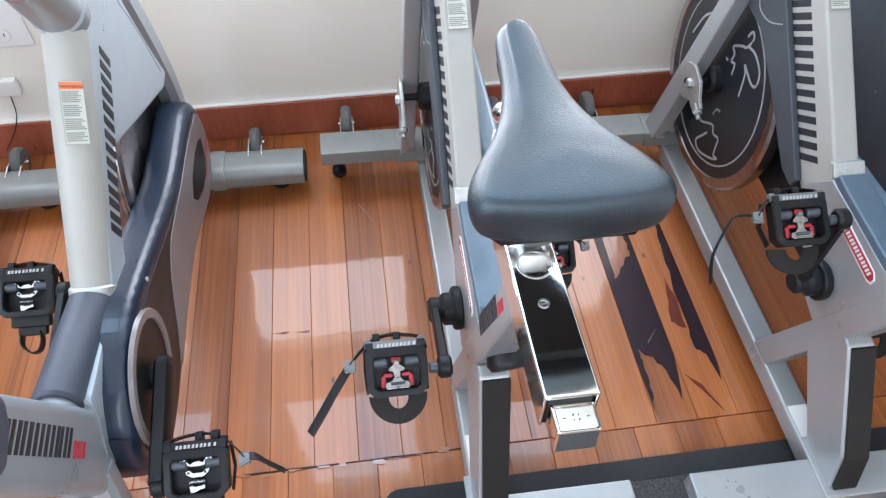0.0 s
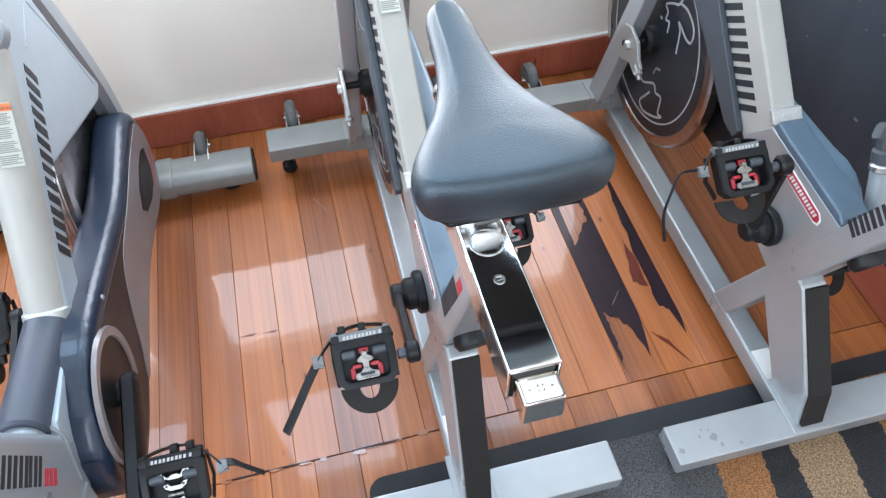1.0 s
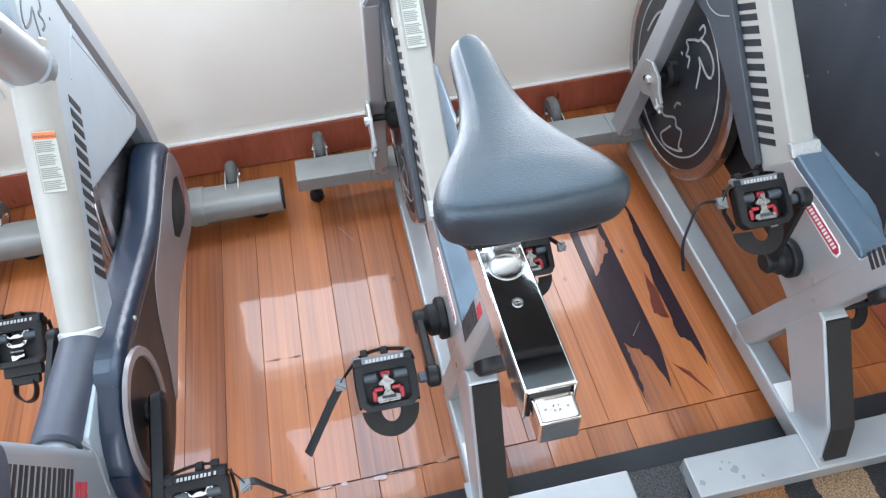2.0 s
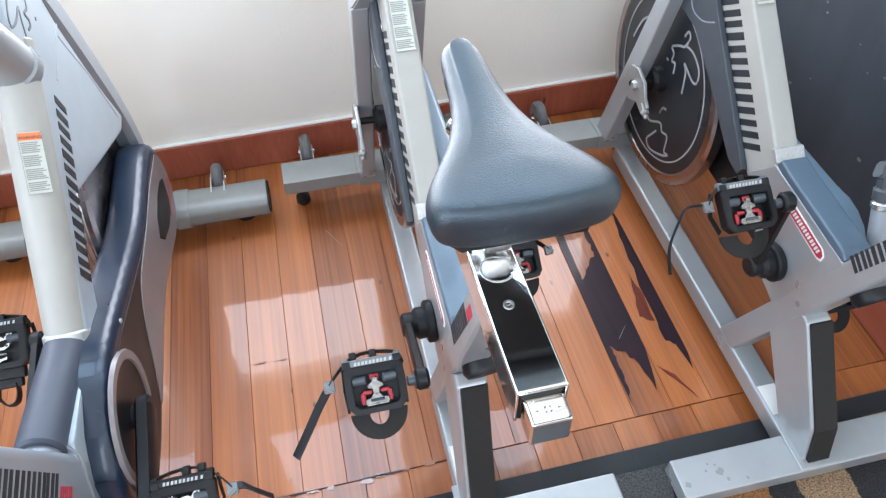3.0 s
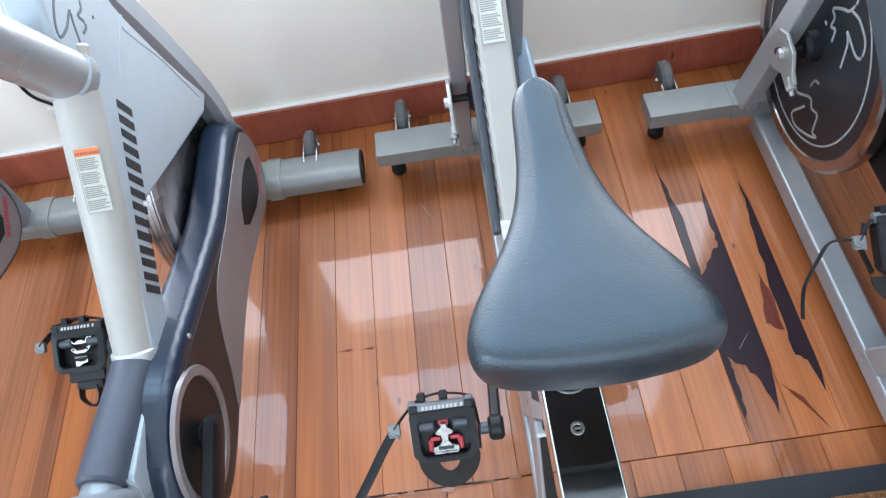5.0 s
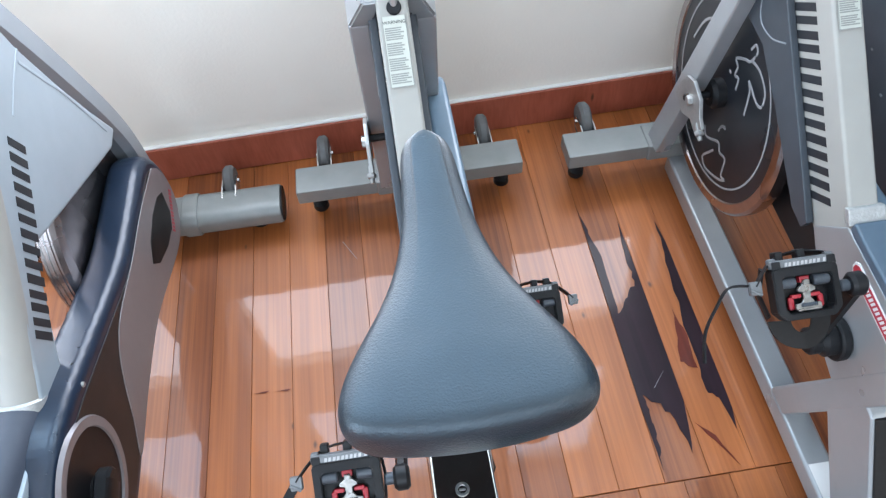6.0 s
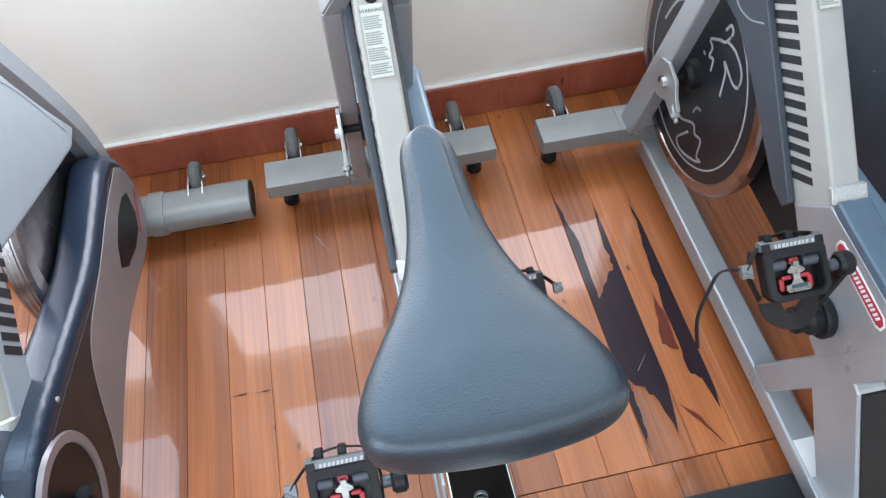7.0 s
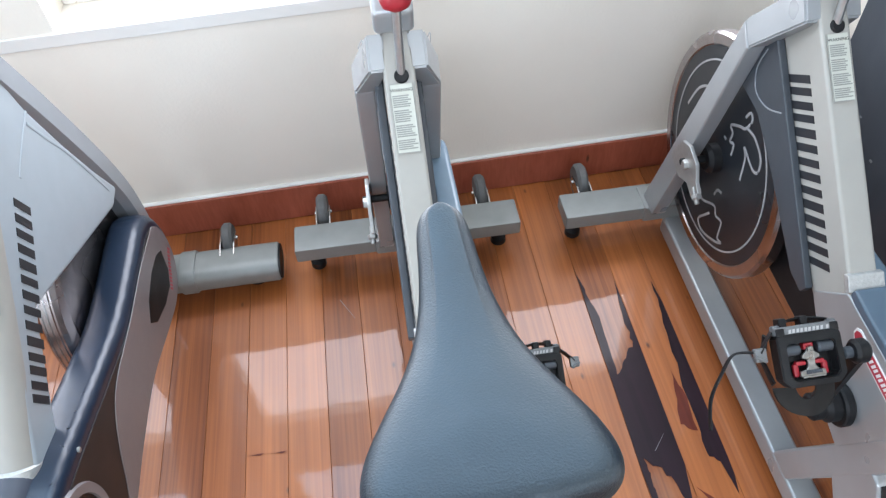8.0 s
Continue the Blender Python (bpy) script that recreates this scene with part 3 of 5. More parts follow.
        sub("spring", lathe([(0.0034 if k % 2 else 0.0022, 0.0013 * k) for k in range(18)], along((-0.012, -0.011, 0.001), (0.012, -0.011, 0.001)), 10), STEEL)
    # toe cage hanging behind the body
    if cleat == "red":
        bm = bmesh.new()
        outer, inner = [], []
        for k in range(17):
            a = math.pi * (k / 16) + math.pi
            outer.append((0.043 * math.cos(a), -0.036 + 0.042 * math.sin(a)))
            inner.append((0.0145 * math.cos(a), -0.038 + 0.018 * math.sin(a)))
        sheets = []
        for z in (-0.022, -0.018):
            vo = [bm.verts.new((x, y, z - 0.15 * abs(x))) for x, y in outer]
            vi = [bm.verts.new((x, y, z - 0.15 * abs(x))) for x, y in inner]
            sheets.append(vo + vi[::-1])
            for k in range(16):
                bm.faces.new((vo[k], vo[k + 1], vi[k + 1], vi[k]))
        n = len(sheets[0])
        for k in range(n):
            bm.faces.new((sheets[0][k], sheets[0][(k + 1) % n], sheets[1][(k + 1) % n], sheets[1][k]))
        bmesh.ops.recalc_face_normals(bm, faces=list(bm.faces))
        sub("toe_cage", bm, PAD, "black plastic toe cage")
    else:
        sub("strap_block", join(box(-0.030, 0.032, -0.052, -0.030, -0.020, -0.004, 0.004), box(-0.022, 0.024, -0.066, -0.048, -0.024, -0.010, 0.004)), BLACK, "black plastic strap block")
        loop = curve_points([(-0.016, -0.060, -0.016), (-0.018, -0.080, -0.020), (-0.006, -0.094, -0.024), (0.008, -0.090, -0.022), (0.014, -0.074, -0.018), (0.013, -0.058, -0.014)])
        sub("strap_loop", sweep(loop, 0.0085, 0.0016, (0, 0.2, 1)), BLACK, "black webbing loop")
    for sx in (-1, 1):
        sub("cage_arm", sweep([(sx * 0.044, -0.03, -0.02), (sx * 0.046, 0.0, -0.035), (sx * 0.044, 0.035, -0.02)], 0.006, 0.002, (0, 0, 1)), BLACK)
    o = outward
    hoop = curve_points([(-o * 0.046, 0.030, -0.004), (-o * 0.038, 0.045, -0.010), (0, 0.052, -0.014), (o * 0.030, 0.047, -0.012), (o * 0.052, 0.030, -0.004), (o * 0.066, 0.014, 0.0)])
    sub("strap", sweep(hoop, 0.0085, 0.0014, (0, 0.3, 1)), BLACK, "black webbing strap")
    for x in (o * 0.026, 0.004):
        sub("strap_guide", box(x - 0.0055, x + 0.0055, 0.040, 0.056, -0.018, -0.002, 0.002), BLACK)
    sub("buckle", join(box(min(o * 0.058, o * 0.074), max(o * 0.058, o * 0.074), 0.004, 0.022, -0.004, 0.006, 0.002), rod((o * 0.060, 0.004, 0.006), (o * 0.074, 0.012, 0.006), 0.0025, 10)), BAR_SCUFF, "small steel buckle")
    return p, m


def strap_tail(p, m, ctrl, side=(0.6, -0.6, 0.5), half=0.0072):
    bm = sweep(curve_points(ctrl), half, 0.0016, side)
    bm.transform(m)
    part("strap_tail", bm, BLACK, p, "loose strap end")


def crank_arm(parent, bb, end, x, out=-1, heavy=1.0):
    d = (Vector((x + out * 0.006, *end)) - Vector((x, *bb)))
    q = Vector((x + out * 0.006, *end))
    a = Vector((x, *bb))
    return part("crank", join(sweep([a, a + d * 0.3, a + d * 0.7, q], 0.0075 * heavy, 0.013 * heavy, (1, 0, 0)), rod(a + Vector((-out * 0.012, 0, 0)), a + Vector((out * 0.010, 0, 0)), 0.020), rod(q + Vector((-out * 0.010, 0, 0)), q + Vector((out * 0.010, 0, 0)), 0.016)), BLACK, parent, "black crank arm")


def caster(parent, x, y, z=0.098, r=0.042):
    c = part("transport_wheel", rod((x - 0.012, y, z), (x + 0.012, y, z), r, 28, edge=0.006), RUBBER, parent, "grey rubber transport wheel")
    cheek = [(y - 0.060, z - 0.012), (y - 0.060, z + 0.012), (y - 0.030, z + 0.016), (y + 0.010, z + 0.010), (y + 0.012, z - 0.010), (y - 0.010, z - 0.014)]
    for x0, x1 in ((x - 0.0165, x - 0.0135), (x + 0.0135, x + 0.0165)):
        part("bracket", prism(cheek, x0, x1), STEEL, c, smooth=0)
    part("bolt", rod((x - 0.020, y, z), (x + 0.020, y, z), 0.005, 10), STEEL, c)


def squiggle(parent, m, strokes, r, mat, look_of):
    made = []
    for s in strokes:
        bm = sweep(curve_points([(u, v, 0) for u, v in s], 5), r, 0.0006, (0.3, 1, 0))
        bm.transform(m)
        made.append(part("emblem_stroke", bm, mat, parent, look_of))
    return made[0]


HUB = (-0.148, 0.352)
BB = (-0.655, 0.340)


def seat_front(z):
    return -0.626 - 0.393 * (z - 0.112)


def pro_bike(m, label, crank_end, tail, with_saddle, leg_lift=0.0, rear=0.0, tail_side=(0.6, -0.6, 0.5)):
    """Fixed-gear spin bike with a square-tube frame."""
    b = thing("spin_bike", label, "exercise bike", m, "spin bikes along the wall")
    part("front_stabilizer", box(-0.25, 0.25, -0.050, 0.024, 0.082, 0.120, 0.004, 2), BAR_GREY, b, "dull grey flat box-section bar")
    part("sleeve", box(-0.075, 0.075, -0.055, 0.018, 0.079, 0.124, 0.006, 2), BAR_GREY, b)
    part("rear_stabilizer", box(-0.25, 0.25, -0.945 + rear, -0.873 + rear, 0.057, 0.095, 0.004, 2), SILVER, b, "silver flat box-section bar with chipped paint")
    for x in (-0.212, 0.212):
        part("levelling_foot", lathe([(0.015, 0.001), (0.018, 0.006), (0.017, 0.020), (0.006, 0.026), (0.006, 0.086)], pose(x, 0.004, 0), 20), BLACK, b)
        part("levelling_foot", lathe([(0.020, 0.001), (0.024, 0.006), (0.022, 0.022), (0.006, 0.028), (0.006, 0.060)], pose(x, -0.908 + rear, 0.012), 20), BLACK, b)
        caster(b, -0.185 if x < 0 else 0.180, 0.078)
    part("rail", box(-0.024, 0.024, -0.880, -0.045, 0.038, 0.080, 0.006, 3), SILVER, b, "silver floor rail")
    part("rail_sticker", box(-0.018, 0.018, -0.85, -0.755, 0.0803, 0.0808), WHITE_PRINT, b, "white paper sticker", 0)
    if not with_saddle:
        rc = random.Random(5)
        for cx, cy, r in ((-0.172, -0.912, 0.0075), (-0.164, -0.926, 0.004), (-0.196, -0.905, 0.003), (-0.188, -0.894, 0.0025), (-0.176, -0.898, 0.002), (-0.236, -0.921, 0.006), (-0.130, -0.932, 0.003)):
            bm = bmesh.new()
            edge = [(cx + r * rc.uniform(0.6, 1.2) * math.cos(a * 0.7), cy + rear + r * rc.uniform(0.6, 1.2) * math.sin(a * 0.7)) for a in range(9)]
            vs = [bm.verts.new((x, y, z)) for z in (0.0948, 0.0954) for x, y in edge]
            bm.faces.new(vs[9:])
            for k in range(9):
                bm.faces.new((vs[k], vs[(k + 1) % 9], vs[9 + (k + 1) % 9], vs[9 + k]))
            part("paint_chip", bm, BAR_GREY, b, "bare grey patch of chipped paint", 0)
    # front struts, left and right of the flywheel, and the head over them
    leg = [(-0.010, 0.118), (-0.055, 0.264), (-0.178, 0.672), (-0.208, 0.640), (-0.110, 0.264), (-0.070, 0.118)]
    for x0, x1 in ((-0.0655, -0.034), (0.034, 0.0655)):
        part("strut", prism(leg, x0, x1, 0.004), SILVER, b)
    for sx in (-1, 1):
        bm = bmesh.new()
        low = [bm.verts.new((sx * x, y, z)) for x, y, z in ((0.0655, -0.178, 0.672), (0.030, -0.178, 0.672), (0.030, -0.208, 0.640), (0.0655, -0.208, 0.640))]
        high = [bm.verts.new((sx * x, y, z)) for x, y, z in ((0.040, -0.250, 0.766), (0.016, -0.250, 0.766), (0.016, -0.282, 0.728), (0.040, -0.282, 0.728))]
        bm.faces.new(low)
        bm.faces.new(high[::-1])
        for k in range(4):
            bm.faces.new((low[k], high[k], high[(k + 1) % 4], low[(k + 1) % 4]))
        bmesh.ops.recalc_face_normals(bm, faces=list(bm.faces))
        bmesh.ops.bevel(bm, geom=list(bm.edges), offset=0.003, segments=2, affect="EDGES")
        part("shoulder", bm, SILVER, b)
        sq = squiggle(b, Matrix.Identity(4), [[(0, 0), (0.007, 0.012), (0.006, -0.004), (0.015, 0.012), (0.014, -0.005)]], 0.0007, GREY_LINE, "pale hand-drawn line")
        sq.data.transform(pose(sx * 0.044, -0.212, 0.7195, 52, 0, 0) @ Matrix.Translation((-0.007, 0, 0.001)))
    # main tube
    part("main_tube", prism([(-0.215, 0.664), (-0.508, 0.404), (-0.575, 0.470), (-0.548, 0.495), (-0.228, 0.778), (-0.190, 0.745)], -0.0215, 0.0215, 0.005, 3), TUBE, b, "warm silver square main tube")
    part("lettering", bars(0.282, 0.051, 0.0006, 0.012, on_side(-0.0216, (-0.265, 0.629), (-0.473, 0.438)), [1, 1, 0.45, 1.1, 1.1, 0.45, 1.1, 1.1]), BLACK_PRINT, b, "black printed marking", 0)
    d = Vector((0, -0.320, -0.283)).normalized()
    nrm = Vector((0, -0.662, 0.749))
    lm = Matrix(((1, 0, 0, -0.016), (0, -d.y, nrm.y, -0.3685), (0, -d.z, nrm.z, 0.6570), (0, 0, 0, 1)))
    warning_label(b, lm, 0.031, 0.092, PAPER)
    # weld seam, bottom bracket box and sloping cover
    part("weld", prism([(-0.540, 0.497), (-0.549, 0.5025), (-0.566, 0.486), (-0.560, 0.478)], -0.0265, 0.0265, 0.002), WELD, b)
    part("bracket_box", prism([(-0.505, 0.412), (-0.560, 0.478), (-0.780, 0.462), (-0.745, 0.330), (-0.690, 0.265), (-0.630, 0.285), (-0.560, 0.365)], -0.0230, 0.0230, 0.004), SILVER, b)
    part("cover", prism([(-0.562, 0.478), (-0.566, 0.493), (-0.60, 0.488), (-0.752, 0.478), (-0.766, 0.468), (-0.760, 0.455), (-0.60, 0.463)], -0.0215, 0.0265, 0.004, 3), COVER, b, "slate-blue plastic sweat cover")
    # seat tube, rear leg
    part("seat_tube", prism([(seat_front(0.078), 0.078), (seat_front(0.69), 0.690), (seat_front(0.69) - 0.045, 0.675), (seat_front(0.078) - 0.052, 0.078)], -0.0240, 0.0240, 0.005, 3), SILVER, b, "silver seat tube")
    part("lettering", bars(0.146, 0.026, 0.0006, 0.003, on_side(-0.0241, (-0.792, 0.472), (-0.859, 0.625)), [1, 1, 0.45, 1.1, 1.1, 0.9, 1]), BLACK_PRINT, b, "black printed marking", 0)
    part("lettering", bars(0.036, 0.014, 0.0006, 0.002, on_side(-0.0241, (-0.853, 0.612), (-0.868, 0.646)), [1, 1, 1]), RED_PRINT, b, "small red printed marking", 0)
    oval = [(-0.606, 0.447), (-0.607, 0.455), (-0.614, 0.459), (-0.722, 0.447), (-0.730, 0.440), (-0.729, 0.431), (-0.721, 0.428), (-0.613, 0.440)]
    part("badge_rim", prism([(-0.668 + (y + 0.668) * 1.045, 0.4435 + (z - 0.4435) * 1.22) for y, z in oval], -0.0243, -0.0228, 0.0004, 1), WHITE_PRINT, b, "pale badge border")
    part("badge", prism([(-0.606, 0.447), (-0.607, 0.455), (-0.614, 0.459), (-0.722, 0.447), (-0.730, 0.440), (-0.729, 0.431), (-0.721, 0.428), (-0.613, 0.440)], -0.0246, -0.0228, 0.0004, 1), RED_PRINT, b, "red oval badge with white marks")
    part("badge_marks", bars(0.104, 0.009, 0.0004, 0.002, on_side(-0.0247, (-0.616, 0.450), (-0.720, 0.438)) @ Matrix.Translation((0, -0.0045, 0)), [1] * 8), WHITE_PRINT, b, smooth=0)
    part("rear_leg", prism([(-0.690 - 0.4 * leg_lift, 0.245 + leg_lift), (-0.748 - 0.6 * leg_lift, 0.322 + leg_lift), (-0.772 - 0.55 * leg_lift, 0.316 + leg_lift), (-0.905 + rear, 0.168), (-0.928 + rear, 0.093), (-0.845 + rear, 0.093)], -0.0235, 0.0235, 0.005, 3), SILVER, b)
    part("base_plate", box(-0.034, 0.034, -0.942 + rear, -0.835 + rear, 0.0945, 0.0985, 0.0015, 1), SILVER, b)
    part("grip_pad", prism([(-0.764 - 0.55 * leg_lift, 0.311 + leg_lift), (-0.777 - 0.55 * leg_lift, 0.316 + leg_lift), (-0.911 + rear, 0.169), (-0.934 + rear, 0.100), (-0.925 + rear, 0.100), (-0.899 + rear, 0.168)], -0.0185, 0.0225, 0.001, 1), PAD, b, "dark textured grip strip")
    part("knob", lathe([(0.014, 0), (0.016, 0.010), (0.028, 0.014), (0.030, 0.030), (0.025, 0.038)], along((0.012, seat_front(0.44) - 0.030, 0.440), (0.020, seat_front(0.44) - 0.130, 0.395)), 24), BLACK, b, "black round seat-height knob")
    # flywheel on its axle
    fw = part("flywheel", lathe([(0.204, -0.011), (0.208, -0.015), (0.225, -0.015), (0.2305, -0.010), (0.2305, 0.010), (0.225, 0.015), (0.208, 0.015), (0.204, 0.011)], pose(0, *HUB, 0, 90, 0), 72), RIM, b, "copper-tinged chrome flywheel rim")
    part("disc", rod((-0.0125, *HUB), (0.0125, *HUB), 0.208, 72, edge=0.001), DISC, fw, "glossy black flywheel face")
    part("ring_line", lathe([(0.178, -0.0005), (0.1815, -0.0005), (0.1815, 0.0005), (0.178, 0.0005), (0.178, -0.0005)], pose(-0.0132, *HUB, 0, 90, 0), 72, False), SILVER_LINE, fw)
    part("hub", join(rod((-0.036, *HUB), (0.036, *HUB), 0.028, 28), rod((-0.082, *HUB), (0.075, *HUB), 0.007, 16)), BLACK, fw)
    # emblem strokes as places on the wheel (y, z) from the hub
    strokes = [[(-0.044, 0.133), (-0.053, 0.149), (-0.064, 0.141), (-0.054, 0.116), (-0.037, 0.107), (-0.011, 0.088), (-0.024, 0.080), (-0.024, 0.062), (-0.038, 0.065), (-0.041, 0.043)],
               [(-0.060, 0.121), (-0.088, 0.123), (-0.121, 0.107), (-0.127, 0.082), (-0.110, 0.074), (-0.069, 0.087), (-0.082, 0.073), (-0.090, 0.028)], [(-0.003, 0.055), (-0.011, 0.055)],
               [(0.015, -0.097), (-0.003, -0.110), (-0.046, -0.083), (-0.062, -0.095), (-0.085, -0.090), (-0.091, -0.127), (-0.107, -0.124), (-0.084, -0.144), (-0.035, -0.167), (-0.012, -0.157), (-0.028, -0.129), (-0.040, -0.111)],
               [(-0.034, -0.065), (-0.040, -0.047), (-0.054, -0.041)], [(0.150, 0.010), (0.126, 0.066), (0.090, 0.094), (0.078, 0.076), (0.105, 0.052)]]
    squiggle(fw, on_side(-0.0130, HUB, (HUB[0] - 1.0, HUB[1])), [[(-u, v) for u, v in st] for st in strokes], 0.0027, SILVER_LINE, "dull silver hand-drawn line")
    # axle tensioner plates outside the struts
    plate = [(-0.093, 0.322), (-0.104, 0.352), (-0.121, 0.380), (-0.150, 0.391), (-0.188, 0.380), (-0.205, 0.352), (-0.222, 0.340), (-0.205, 0.312), (-0.175, 0.322), (-0.140, 0.306)]
    lv = part("tensioner", prism(plate, -0.074, -0.0665, 0.0015, 2), ZINC, b, "zinc plated axle plate")
    part("bolt", rod((-0.072, -0.200, 0.336), (-0.072, -0.228, 0.318), 0.0045, 12), ZINC, lv)
    part("nut", rod((-0.072, HUB[0] - 0.010, HUB[1] + 0.002), (-0.082, HUB[0] - 0.010, HUB[1] + 0.002), 0.010, 6), ZINC, lv)
    part("nut", rod((-0.072, -0.214, 0.329), (-0.072, -0.222, 0.325), 0.009, 6), ZINC, lv)
    # plate and brake housing between strut and main tube
    fender = [(-0.170, 0.605), (-0.194, 0.662), (-0.222, 0.670), (-0.505, 0.418), (-0.498, 0.400), (-0.462, 0.405), (-0.330, 0.492), (-0.245, 0.540), (-0.178, 0.548)]
    for x0, x1 in ((-0.0345, -0.0222), (0.0222, 0.0345)):
        fp = part("fender_plate", prism(fender, x0, x1, 0.0025), DARK_GREY, b, "dark grey flywheel fender plate")
        xo = x0 - 0.0004 if x0 < 0 else x1 + 0.0004
        part("slot_line", sweep(curve_points([(xo, -0.215, 0.640), (xo, -0.205, 0.600), (xo, -0.222, 0.568), (xo, -0.262, 0.566), (xo, -0.300, 0.585)]), 0.0008, 0.0012, (1, 0, 0)), PALE, fp)
    part("brake_housing", prism([(-0.118, 0.600), (-0.126, 0.642), (-0.150, 0.662), (-0.182, 0.650), (-0.186, 0.610), (-0.160, 0.592)], -0.030, 0.030, 0.010, 3), DARK_GREY, b, "dark blue-grey brake pad housing")
    # chain guard on the far side
    guard = []
    for k in range(13):
        an = radians(75 + 15 * k)
        guard.append((BB[0] + 0.105 * math.cos(an) + 0.02, BB[1] + 0.115 * math.sin(an)))
    for k in range(13):
        an = radians(-105 + 15 * k)
        guard.append((HUB[0] + 0.098 * math.cos(an), HUB[1] - 0.005 + 0.098 * math.sin(an)))
    cg = part("chain_guard", prism(guard, 0.040, 0.082, 0.010, 3), BLUE, b, "steel-blue chain guard")
    mid = (sum(p[0] for p in guard) / len(guard), sum(p[1] for p in guard) / len(guard))
    # shade on the guard's inner side, added as a black sheet
    part("inner_shade", prism([(mid[0] + (y - mid[0]) * 0.97, mid[1] + (z - mid[1]) * 0.94) for y, z in guard], 0.0365, 0.0405, 0.001, 1), BLACK, cg, "black sheet standing for shade on the guard's inner side")
    # handlebar post clamp and red brake knob
    part("post_clamp", prism([(-0.205, 0.745), (-0.255, 0.768), (-0.262, 0.800), (-0.235, 0.835), (-0.195, 0.815), (-0.180, 0.770)], -0.027, 0.027, 0.006, 3), SILVER, b)
    part("brake_rod", rod((0.002, -0.287, 0.722), (0.004, -0.272, 0.814), 0.006, 14), STEEL, b)
    part("rod_hole", rod((0.002, -0.2925, 0.7265), (0.002, -0.2870, 0.7205), 0.010, 18), BLACK, b)
    part("brake_knob", lathe([(0.008, 0), (0.018, 0.006), (0.0215, 0.015), (0.018, 0.026), (0.007, 0.031)], along((0.004, -0.2725, 0.812), (0.0045, -0.264, 0.880)), 24), RED, b, "red round brake knob")
    part("handlebar_post", box(-0.020, 0.020, -0.222, -0.190, 0.80, 0.93, 0.006, 2), SILVER, b)
    # cranks and pedals
    ex, ey = crank_end
    crank_arm(b, BB, (ex, ey), -0.066)
    part("bearing_cap", join(rod((-0.023, *BB), (-0.058, *BB), 0.026, 24), rod((-0.023, *BB), (-0.038, *BB), 0.035, 28)), BLACK, b)
    crank_arm(b, BB, (2 * BB[0] - ex, 2 * BB[1] - ey), 0.100, 1)
    p, pm = pedal(b, (-0.138, ex, ey), 34, "red")
    strap_tail(p, pm, tail, tail_side, 0.0072 if with_saddle else 0.0040)
    pedal(b, (0.170, 2 * BB[0] - ex, 2 * BB[1] - ey), 34, "red", 1)
    if not with_saddle:
        lv = part("release_post", rod((0.057, -0.745, 0.440), (0.058, -0.704, 0.522), 0.015, 20), PALE, b, "pale release post with a dark grey cap")
        part("cap", join(rod((0.058, -0.706, 0.519), (0.058, -0.696, 0.540), 0.017, 20), sweep([(0.058, -0.698, 0.536), (0.055, -0.688, 0.560), (0.042, -0.682, 0.566)], 0.013, 0.010, (1, 0, 0))), DARK_GREY, lv)
        part("ring", rod((0.0575, -0.711, 0.508), (0.0578, -0.706, 0.519), 0.0175, 20), STEEL, lv)
    if with_saddle:
        part("seat_post", box(-0.017, 0.017, -0.915, -0.875, 0.650, 0.712, 0.004, 2), CHROME, b, "chrome seat post")
        tilt = Matrix.Translation((-0.006, -0.93, 0.745)) @ pose(0, 0, 0, -4, 0, 0) @ Matrix.Translation((0, 0.93, -0.745))
        sl = part("slider", join(box(-0.0245, 0.0245, -1.029, -0.790, 0.7395, 0.7450, 0.0025, 3), box(-0.0245, -0.0215, -1.029, -0.790, 0.700, 0.7425, 0.001, 1), box(0.0215, 0.0245, -1.029, -0.790, 0.700, 0.7425, 0.001, 1)), CHROME, b, "chrome saddle slider with fingerprints")
        part("screw", join(lathe([(0.0035, 0), (0.0035, 0.0012), (0.0055, 0.0012), (0.0055, 0)], pose(-0.002, -0.930, 0.7449), 20, False), box(-0.0045, 0.0005, -0.9308, -0.9292, 0.7449, 0.7455)), STEEL, sl)
        part("liner", box(-0.0205, 0.0205, -1.027, -0.80, 0.700, 0.7400, 0.001, 1), BLACK, sl)
        part("insert", box(-0.0185, 0.0200, -1.056, -0.95, 0.700, 0.7335, 0.003, 3), CHROME, sl, "chrome inner bar with stamped end")
        dish = bmesh.new()
        bmesh.ops.create_grid(dish, x_segments=14, y_segments=10, size=0.5)
        for v in dish.verts:
            u, w = v.co.x * 2, v.co.y * 2
            rim = min(1, 6 * (1 - max(abs(u), abs(w))))
            ring = math.exp(-((math.hypot(u * 1.5, w) - 0.30) / 0.12) ** 2)
            wing = math.exp(-(w / 0.22) ** 2) * math.exp(-((abs(u) - 0.62) / 0.18) ** 2)
            v.co = (0.0008 + u * 0.0168, -1.0425 + w * 0.0125, 0.7338 - 0.0012 * rim + 0.0012 * max(ring, wing))
        part("stamped_plate", dish, BRASSY, sl, "stamped chrome end plate")
        sl.matrix_local = tilt
        part("clamp", join(box(-0.016, 0.016, -0.865, -0.800, 0.744, 0.775, 0.006, 2), rod((-0.030, -0.835, 0.778), (0.030, -0.835, 0.778), 0.014, 20)), STEEL, b)
        part("clamp_ring", lathe([(0.0165, 0), (0.0165, 0.0012), (0.0180, 0.0012), (0.0180, 0)], pose(0.0, -0.882, 0.7449), 24, False), STEEL, sl)
